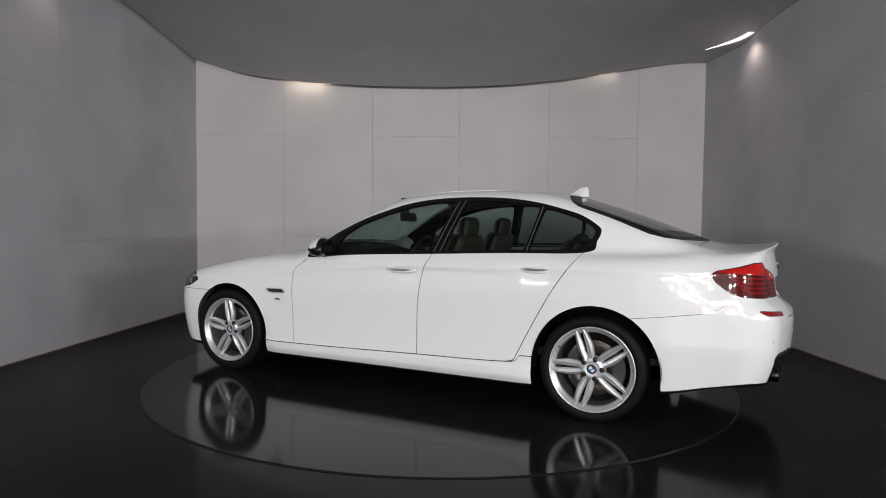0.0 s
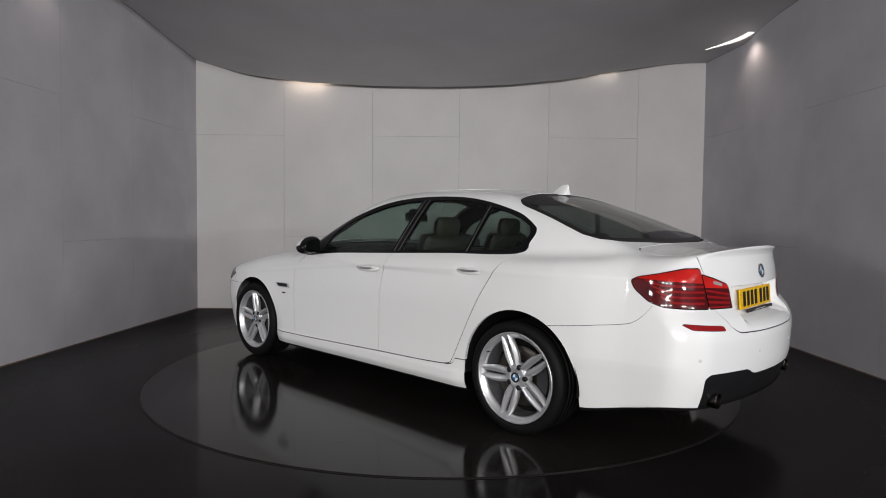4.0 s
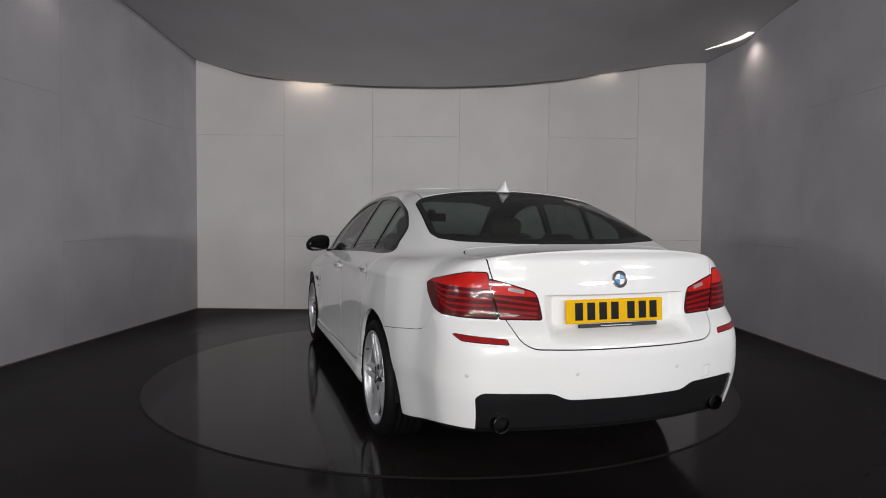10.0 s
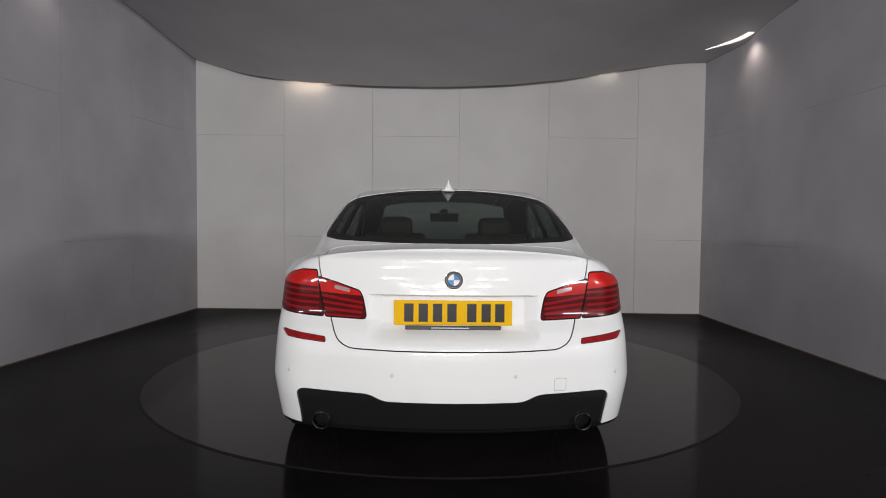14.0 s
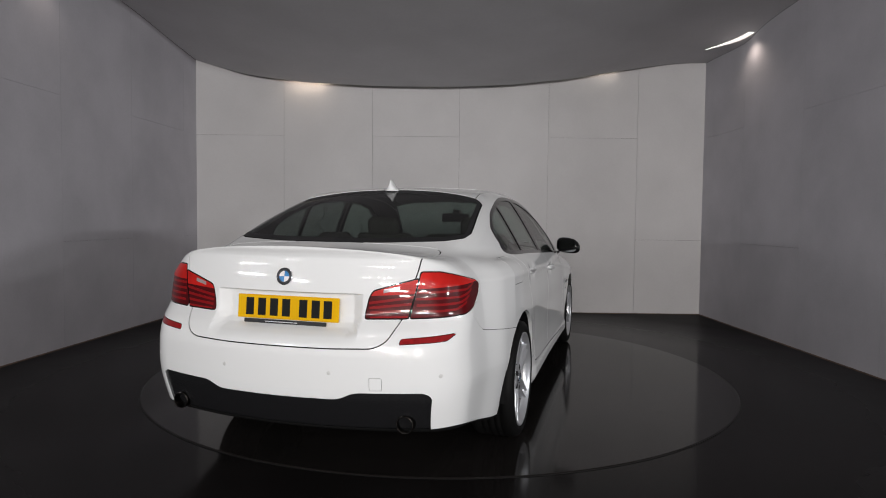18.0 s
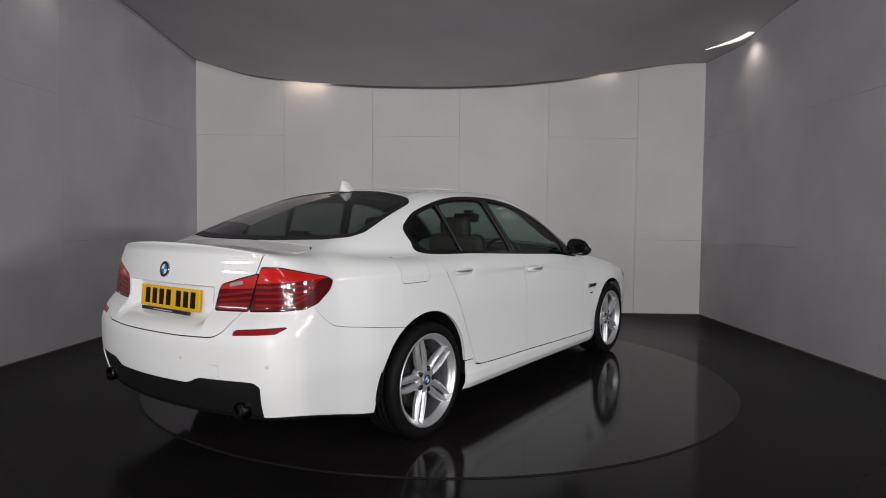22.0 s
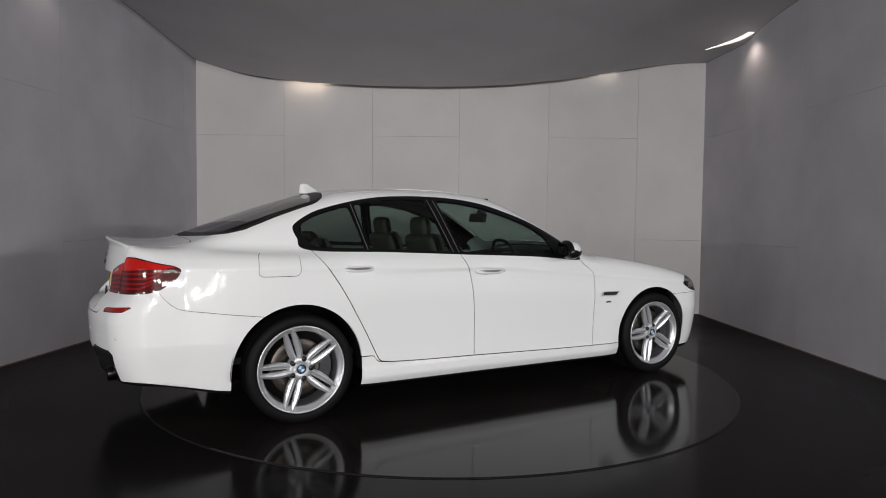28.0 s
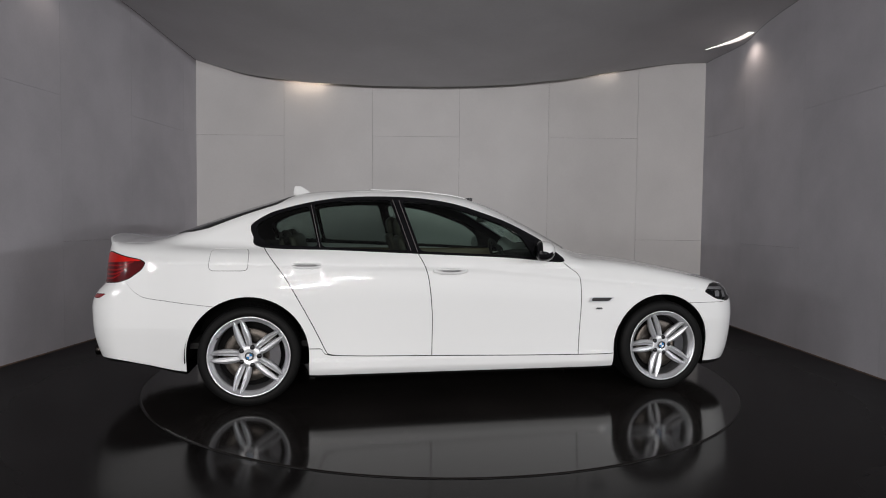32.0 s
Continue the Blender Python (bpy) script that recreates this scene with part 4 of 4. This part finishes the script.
def build_wheel(turn, k=1.0):
    """A wheel whose outer face looks along -y; k sizes the rim within the tyre."""
    w = new("wheel")
    tread = [(0.271 * k, -0.105), (0.274 * k, -0.119), (0.281 * k, -0.1265), (0.294 * k, -0.130), (0.306, -0.1285), (0.319, -0.122), (0.329, -0.113), (0.332, -0.103), (0.334, -0.092)]
    for y in (-0.055, -0.02, 0.02, 0.055):
        tread += [(0.3345, y - 0.005), (0.328, y - 0.004), (0.328, y + 0.004), (0.3345, y + 0.005)]
    tread += [(0.334, 0.092), (0.332, 0.103), (0.319, 0.122), (0.292, 0.13), (0.262 * k, 0.105)]
    v, f = lathe(tread, 96, True)
    mesh_ob("tyre", v, f, RUBBER, w)
    rim = new("rim")
    rim.parent = w
    rim.matrix_local = pose(0, 0, 0, 0, turn, 0) @ Matrix.Diagonal((k, 1, k, 1))
    v, f = lathe([(0.2690, -0.1165), (0.2735, -0.1215), (0.2725, -0.1270), (0.2655, -0.1270), (0.2600, -0.1225), (0.2580, -0.116), (0.2440, -0.108), (0.2360, -0.098), (0.2345, -0.088)], 112)
    mesh_ob("rim_lip", v, f, ALLOY, rim)
    v, f = lathe([(0.2345, -0.088), (0.2320, -0.07), (0.2290, 0.02), (0.232, 0.1), (0.266, 0.11)], 96)
    mesh_ob("barrel", v, f, BARREL, rim)
    for k in range(5):
        for s in (-1, 1):
            bm = bmesh.new()
            spoke(bm, k * 2 * math.pi / 5, s)
            part("spoke", bm, ALLOY, rim, smooth=False)
    v, f = lathe([(0.0004, -0.098), (0.034, -0.098), (0.044, -0.102), (0.068, -0.1), (0.080, -0.091), (0.084, -0.05)], 48)
    mesh_ob("hub", v, f, ALLOY, rim)
    # Dark discs draw each bolt together with the shade in its recess.
    for k in range(5):
        a = (k + 0.5) * 2 * math.pi / 5
        v, f = lathe([(0.0003, -0.1045), (0.009, -0.1045), (0.0105, -0.1025), (0.016, -0.1025), (0.0172, -0.085)], 16)
        mesh_ob("wheel_bolt", [(x + 0.063 * math.cos(a), y, z + 0.063 * math.sin(a)) for x, y, z in v], f, BOLT, rim)
    v, f = lathe([(0.0003, -0.126), (0.004, -0.125), (0.0045, -0.10)], 10)
    mesh_ob("valve_stem", [(x + 0.241 * math.cos(-0.55), y, z + 0.241 * math.sin(-0.55)) for x, y, z in v], f, BLACK_PLASTIC, rim)
    roundel(rim, 0.031, pose(0, -0.104, 0, 0, -turn, 0), "centre_cap")
    v, f = lathe([(0.0015, -0.025), (0.08, -0.028), (0.082, -0.042), (0.174, -0.044), (0.178, -0.04), (0.178, -0.02), (0.08, -0.018)], 64)
    mesh_ob("brake_disc", v, f, STEEL, w)
    v, f = lathe([(0.0015, 0.02), (0.223, 0.02)], 48)
    mesh_ob("dust_shield", v, f, WELL, w)
    bm = bmesh.new()
    for k in range(9):
        a = math.radians(-35 + 70 * k / 8)
        for r, y in ((0.128, -0.066), (0.2, -0.066), (0.2, -0.015), (0.128, -0.015)):
            bm.verts.new((r * math.cos(a), y, r * math.sin(a)))
    bm.verts.ensure_lookup_table()
    for k in range(8):
        for i in range(4):
            j = (i + 1) % 4
            bm.faces.new((bm.verts[4 * k + i], bm.verts[4 * k + j], bm.verts[4 * k + 4 + j], bm.verts[4 * k + 4 + i]))
    for k in (0, 8):
        bm.faces.new([bm.verts[4 * k + i] for i in range(4)])
    part("caliper", bm, DARK_METAL, w)
    return w


def place_wheel(car, x, y, side, turn):
    w = build_wheel(turn, 0.952 if x > 0 else 0.985)
    w.parent = car
    w.matrix_local = pose(x, y, 0.3335, 0, 0, 180 if side > 0 else 0)
    liner = []
    ring = [math.radians(a) for a in np.linspace(-6, 186, 34)]
    for yy in (0.42, 0.868 if x > 0 else 0.918):
        for a in ring:
            reach_y = min(yy, 0.79) if x > 0 and math.cos(a) > 0.6 else yy
            liner.append((x - (0.006 if x > 0 else 0.01) + 0.403 * math.cos(a), reach_y * side, 0.335 + 0.403 * math.sin(a)))
    n = len(ring)
    faces = [(i, i + 1, n + i + 1, n + i) for i in range(n - 1)] + [tuple(range(n))]
    mesh_ob("wheel_arch_liner", liner, faces, WELL, car, smooth=False)


# ---- small outer parts ----
def blob(rings, cap=True):
    """A closed form lofted through rings of points."""
    bm = bmesh.new()
    loops = [[bm.verts.new(p) for p in r] for r in rings]
    for a, b in zip(loops, loops[1:]):
        for i in range(len(a)):
            j = (i + 1) % len(a)
            bm.faces.new((a[i], a[j], b[j], b[i]))
    if cap:
        bm.faces.new(loops[0])
        bm.faces.new(loops[-1])
    return bm


def add_handle(car, x, z, side):
    y = 0.914
    rings = []
    for k in range(13):
        u = k / 12 * 2 - 1
        out = 0.032 - 0.016 * u * u
        h = 0.0205 * (1 - 0.55 * u ** 4)
        xx = x + u * 0.121
        rings.append([(xx, side * (y - 0.022 + out * math.cos(a) * 0.5 + out), z + 0.004 * u * u + h * math.sin(a)) for a in np.linspace(0, 2 * math.pi, 12, endpoint=False)])
    h = part("door_handle", blob(rings), PAINT, car, smooth=True)
    strip = []
    for k in range(13):
        u = k / 12 * 2 - 1
        out = 0.032 - 0.016 * u * u
        xx = x + u * 0.110
        yy = side * (y - 0.022 + 1.5 * out + 0.0006)
        zz = z + 0.004 * u * u
        strip.append([(xx, yy, zz - 0.0035 * (1 - u ** 6) - 0.0005), (xx, yy + side * 0.002, zz + 0.004), (xx, yy - side * 0.002, zz + 0.0105 * (1 - u ** 6) + 0.0005), (xx, yy - side * 0.004, zz)])
    part("chrome_strip", blob(strip), SATIN_CHROME, h, "bright chrome strip", smooth=False)


def add_mirror(car, side):
    mirror = new("door_mirror")
    mirror.parent = car
    mirror["label"] = "door mirror with white cap and black housing"
    rings = []
    for yy, sx, z0, z1 in ((0.876, 0.5, 1.01, 1.085), (0.892, 0.85, 0.992, 1.105), (0.93, 1, 0.979, 1.113), (0.98, 1, 0.973, 1.110), (1.03, 0.92, 0.973, 1.097), (1.062, 0.75, 0.983, 1.072), (1.078, 0.45, 1.0, 1.045)):
        zc, rz = (z0 + z1) / 2, (z1 - z0) / 2
        rings.append([(0.565 - (yy - 0.87) * 0.22 + 0.10 * sx * (math.cos(a) * (1.0 if math.cos(a) > 0 else 0.5)), side * yy, zc + rz * math.copysign(abs(math.sin(a)) ** 0.8, math.sin(a))) for a in np.linspace(0, 2 * math.pi, 24, endpoint=False)])
    bm = blob(rings)
    lower = [f for f in bm.faces if f.calc_center_median().z < 1.04 or f.calc_center_median().x < 0.572 - (abs(f.calc_center_median().y) - 0.87) * 0.22]
    dark = bmesh.new()
    made = {}
    for f in lower:
        dark.faces.new([made.setdefault(q, dark.verts.new(q.co)) if q not in made else made[q] for q in f.verts])
    bmesh.ops.delete(bm, geom=lower, context="FACES")
    part("cap", bm, PAINT, mirror, smooth=True)
    part("housing", dark, BLACK_TRIM, mirror, smooth=True)
    gl = [(0.511 - (yy - 0.87) * 0.22, side * yy, zz) for yy, zz in ((0.897, 1.005), (0.915, 0.992), (1.025, 0.989), (1.048, 1.003), (1.04, 1.06), (1.012, 1.086), (0.92, 1.097), (0.90, 1.085))]
    mesh_ob("mirror_glass", gl, [tuple(range(8))], MIRROR, mirror, smooth=False)
    part("stalk", box_bm(0.53, 0.62, min(side * 0.83, side * 0.90), max(side * 0.83, side * 0.90), 0.972, 0.992, 0.005), BLACK_TRIM, mirror)


def add_small_parts(car):
    for side in (-1, 1):
        for (xa, za), (xb, zb) in (((-0.992, 1.055), (-1.058, 1.352)), ((-0.368, 1.035), (-0.482, 1.394)), ((-0.322, 1.03), (-0.437, 1.392))):
            v = []
            for u in np.linspace(0, 1, 9):
                q, n = reach((xa + (xb - xa) * u, side * 0.2, za + (zb - za) * u), (0, side, 0))
                for dx, lift in ((-0.0022, -0.002), (-0.0018, 0.001), (0.0018, 0.001), (0.0022, -0.002)):
                    v.append(tuple(Vector(q) + Vector(n) * lift + Vector((dx, 0, 0))))
            f = [(4 * k + i, 4 * k + i + 1, 4 * k + i + 5, 4 * k + i + 4) for k in range(8) for i in range(3)]
            mesh_ob("pillar_edge", v, f, PILLAR, car, "thin bright edge on a window pillar", smooth=False)
        for hx, hz in HANDLES:
            add_handle(car, hx, hz, side)
        add_mirror(car, side)
        # gill on the front wing
        v = [(x, side * (0.9065 + d), z) for d in (0.0, 0.007) for x, z in ((0.935, 0.668), (0.945, 0.700), (0.965, 0.706), (1.125, 0.704), (1.10, 0.675), (1.08, 0.668))]
        f = [tuple(range(6, 12)), tuple(range(5, -1, -1))] + [(i, (i + 1) % 6, 6 + (i + 1) % 6, 6 + i) for i in range(6)]
        gill = mesh_ob("wing_gill", v, f, ALLOY, car, "chrome-edged side gill", smooth=False)
        v = [(x, side * (0.914 + d), z) for d in (0.0, 0.0012) for x, z in ((0.947, 0.675), (0.954, 0.697), (0.969, 0.701), (1.107, 0.699), (1.089, 0.680), (1.074, 0.674))]
        mesh_ob("mesh_insert", v, f, BLACK_PLASTIC, gill, smooth=False)
        v = [(x, side * (0.9065 + d), z) for d in (0.0, 0.003) for x, z in ((0.985, 0.615), (0.992, 0.627), (1.03, 0.627), (1.037, 0.615))]
        mesh_ob("wing_emblem", v, [(4, 5, 6, 7), (0, 1, 5, 4), (1, 2, 6, 5), (2, 3, 7, 6), (3, 0, 4, 7)], DARK_METAL, car, "small dark emblem bar", smooth=False)
        # exhaust tips
        vv, ff = lathe([(0.036, 0.0), (0.0395, -0.002), (0.041, 0.004), (0.0405, 0.10), (0.034, 0.10), (0.0345, 0.004), (0.036, 0.0)], 32)
        tip = mesh_ob("exhaust_tip", [(-2.497 + y, x * 1.0 + side * 0.595, z + 0.342) for x, y, z in vv], ff, TIP, car, "sooty dark chrome exhaust tip")
        mesh_ob("bore", [(-2.44, side * 0.595 + 0.036 * math.cos(a), 0.342 + 0.036 * math.sin(a)) for a in np.linspace(0, 2 * math.pi, 24, endpoint=False)], [tuple(range(24))], WELL, tip, smooth=False)
        # parking sensors
        for y, z in ((0.755, 0.566), (0.265, 0.571)):
            vv, ff = lathe([(0.0003, 0.0), (0.0088, 0.0002), (0.0096, 0.0012), (0.0100, 0.0012), (0.0106, 0.0), (0.0112, 0.002)], 20)
            sensor = mesh_ob("parking_sensor", vv, ff, SENSOR, car, "small round parking sensor")
            sensor.matrix_local = facing(*reach((-2.0, side * y * 0.9, z), (-1, side * y * 0.1 / 0.5, 0)), 0.0005)
    # plate and badge
    plate = part("number_plate", box_bm(-0.268, 0.268, -0.004, 0.004, -0.056, 0.056, 0.003, 1), PLATE, car, "yellow rear plate with dark bars")
    plate.matrix_local = pose(-2.478, 0.003, 0.833, -4.5, 0, -90)
    for k, cx in enumerate((-0.200, -0.135, -0.070, -0.005, 0.085, 0.150, 0.212)):
        part("plate_bar", box_bm(cx - 0.021, cx + 0.021, -0.0052, -0.003, -0.041, 0.041), PLATE_INK, plate)
    holder = part("plate_holder", box_bm(-0.215, 0.215, -0.006, 0.006, -0.012, 0.006, 0.002, 1), BLACK_PLASTIC, car, "black strip with a pale printed bar")
    holder.matrix_local = pose(-2.504, 0.003, 0.772, -4.5, 0, -90)
    part("print_bar", box_bm(-0.10, 0.07, -0.0072, -0.0055, -0.0055, -0.002), SENSOR, holder)
    roundel(car, 0.041, facing(*reach((-2.0, 0.002, 0.983), (-1, 0, 0)), 0.003))
    # roof aerial
    rings = []
    for u in np.linspace(0, 1, 10):
        z = 1.440 + 0.073 * u
        back, frontx = -1.226 + 0.012 * u + 0.03 * max(0, u - 0.8), -1.055 - 0.11 * u ** 1.2
        half = 0.041 * (1 - u) ** 1.5 + 0.003
        ring = []
        for a in np.linspace(0, 2 * math.pi, 20, endpoint=False):
            c = math.cos(a)
            ring.append(((back + frontx) / 2 + (frontx - back) / 2 * c, half * math.sin(a) * (1 - 0.45 * c), z))
        rings.append(ring)
    part("roof_aerial", blob(rings), PAINT, car, "white shark-fin aerial", smooth=True)
    # wipers and cowl
    for y0, y1 in ((-0.62, 0.02), (0.0, 0.55)):
        rings = []
        for u in np.linspace(0, 1, 9):
            y = y0 + (y1 - y0) * u
            x = 0.965 - 0.24 * y * y
            z = reach((x, y, 0.75), (0, 0, 1))[0][2] - 0.016
            rings.append([(x + dx, y, z + dz) for dx, dz in ((-0.008, 0), (0, 0.006), (0.008, 0), (0, -0.006))])
        part("wiper", blob(rings), BLACK_PLASTIC, car)


# ---- the cabin ----
def seat_block(x0, x1, y0, y1, z0, z1, bevel):
    bm = box_bm(x0, x1, y0, y1, z0, z1)
    bmesh.ops.subdivide_edges(bm, edges=bm.edges[:], cuts=2, use_grid_fill=True)
    bmesh.ops.bevel(bm, geom=[e for e in bm.edges if e.calc_face_angle(0) > 0.5], offset=bevel, segments=4, affect="EDGES", profile=0.5)
    return bm


def add_cabin(car):
    for side in (-1, 1):
        y = side * 0.385
        seat = new("front_seat")
        seat.parent = car
        part("cushion", seat_block(-0.15, 0.38, y - 0.25, y + 0.25, 0.42, 0.62, 0.05), LEATHER, seat, smooth=True)
        back = part("backrest", seat_block(-0.06, 0.06, -0.24, 0.24, 0, 0.62, 0.045), LEATHER, seat, "grey-beige leather backrest", smooth=True)
        back.matrix_local = pose(-0.18, y, 0.56, 0, -20, 0)
        rest = part("headrest", seat_block(-0.045, 0.045, -0.13, 0.13, 0, 0.155, 0.05), LEATHER, seat, smooth=True)
        rest.matrix_local = pose(-0.385, y, 1.12, 0, -8, 0)
        for dy in (-0.06, 0.06):
            part("headrest_post", box_bm(-0.39, -0.38, y + dy - 0.006, y + dy + 0.006, 1.08, 1.16), CHROME, seat)
        rest = part("rear_headrest", seat_block(-0.04, 0.05, -0.125, 0.125, 0, 0.13, 0.05), LEATHER_DARK, car, smooth=True)
        rest.matrix_local = pose(-1.25, side * 0.375, 1.035, 0, -6, 0)
    bench = new("rear_bench")
    bench.parent = car
    part("cushion", seat_block(-1.0, -0.52, -0.66, 0.66, 0.46, 0.64, 0.05), LEATHER, bench, smooth=True)
    back = part("backrest", seat_block(-0.06, 0.07, -0.62, 0.62, 0, 0.42, 0.05), LEATHER, bench, "grey-beige leather rear backrest", smooth=True)
    back.matrix_local = pose(-1.1, 0, 0.72, 0, -20, 0)
    part("parcel_shelf", box_bm(-1.95, -1.28, -0.62, 0.62, 1.02, 1.06, 0.01), LINING, car)
    rings = []
    for u in np.linspace(0, 1, 12):
        x = 0.62 + 0.34 * u
        rings.append([(x, yy, zz) for yy, zz in ((-0.72, 0.6), (-0.72, 0.94 + 0.02 * math.sin(u * 3.1)), (-0.4, 1.0 + 0.03 * math.sin(u * 3.1)), (0.0, 0.985 + 0.02 * math.sin(u * 3.1)), (0.4, 0.975 + 0.02 * math.sin(u * 3.1)), (0.72, 0.94), (0.72, 0.6))])
    part("dashboard", blob(rings), LINING, car, smooth=True)
    part("cabin_floor", box_bm(-1.9, 1.2, -0.75, 0.75, 0.36, 0.40), LINING, car)
    for side in (-1, 1):
        y = side * 0.80
        for x0, x1 in ((-0.97, -0.28), (-0.22, 0.62)):
            part("door_trim", seat_block(x0, x1, y - 0.035, y + 0.035, 0.42, 0.985, 0.02), TAN, car, smooth=True)
    ring = []
    for k in range(36):
        a = 2 * math.pi * k / 36
        c, s = math.cos(a), math.sin(a)
        ring.append([(0.012 * math.sin(b) , (0.185 + 0.014 * math.cos(b)) * c, (0.185 + 0.014 * math.cos(b)) * s) for b in np.linspace(0, 2 * math.pi, 10, endpoint=False)])
    bm = blob(ring + [ring[0]], cap=False)
    bmesh.ops.remove_doubles(bm, verts=bm.verts, dist=1e-5)
    wheel = part("steering_wheel", bm, BLACK_PLASTIC, car, smooth=True)
    wheel.matrix_local = pose(0.40, -0.37, 0.93, 0, -24, 0)
    part("boss", seat_block(-0.02, 0.05, -0.075, 0.075, -0.06, 0.06, 0.02), BLACK_PLASTIC, wheel, smooth=True)
    for y0, y1, z0, z1 in ((-0.18, -0.06, -0.015, 0.02), (0.06, 0.18, -0.015, 0.02), (-0.02, 0.02, -0.18, -0.05)):
        part("spoke", box_bm(-0.008, 0.012, y0, y1, z0, z1, 0.004), BLACK_PLASTIC, wheel)
    mirror = part("rear_view_mirror", seat_block(-0.015, 0.02, -0.125, 0.125, -0.038, 0.038, 0.012), BLACK_PLASTIC, car, smooth=True)
    mirror.matrix_local = pose(0.33, -0.005, 1.275, 0, 8, 0)
    part("mount", box_bm(0.0, 0.06, -0.035, 0.035, 0.02, 0.075, 0.012), BLACK_PLASTIC, mirror)


car = build_car()
for x, y, side, turn in ((1.528, 0.766, -1, 177), (1.528, 0.766, 1, -23), (-1.450, 0.813, -1, 180), (-1.450, 0.813, 1, 180)):
    place_wheel(car, x, side * y, side, turn)
add_small_parts(car)
add_cabin(car)


# ---- what moves ----
def heading(t):
    return 90.93 - 4.5607 * (t - 14) + 0.6475 * ((t - 14) / 16) ** 2


def motions():
    rows = [k * 0.5 for k in range(65)]
    walk(axis, [(t, pose(0, 0, 0, 0, 0, heading(t))) for t in rows])
    walk(car, [(t, pose(0, 0, 0.006, 0, 0, heading(t)) @ pose(0, -0.0152, 0)) for t in rows])


motions()
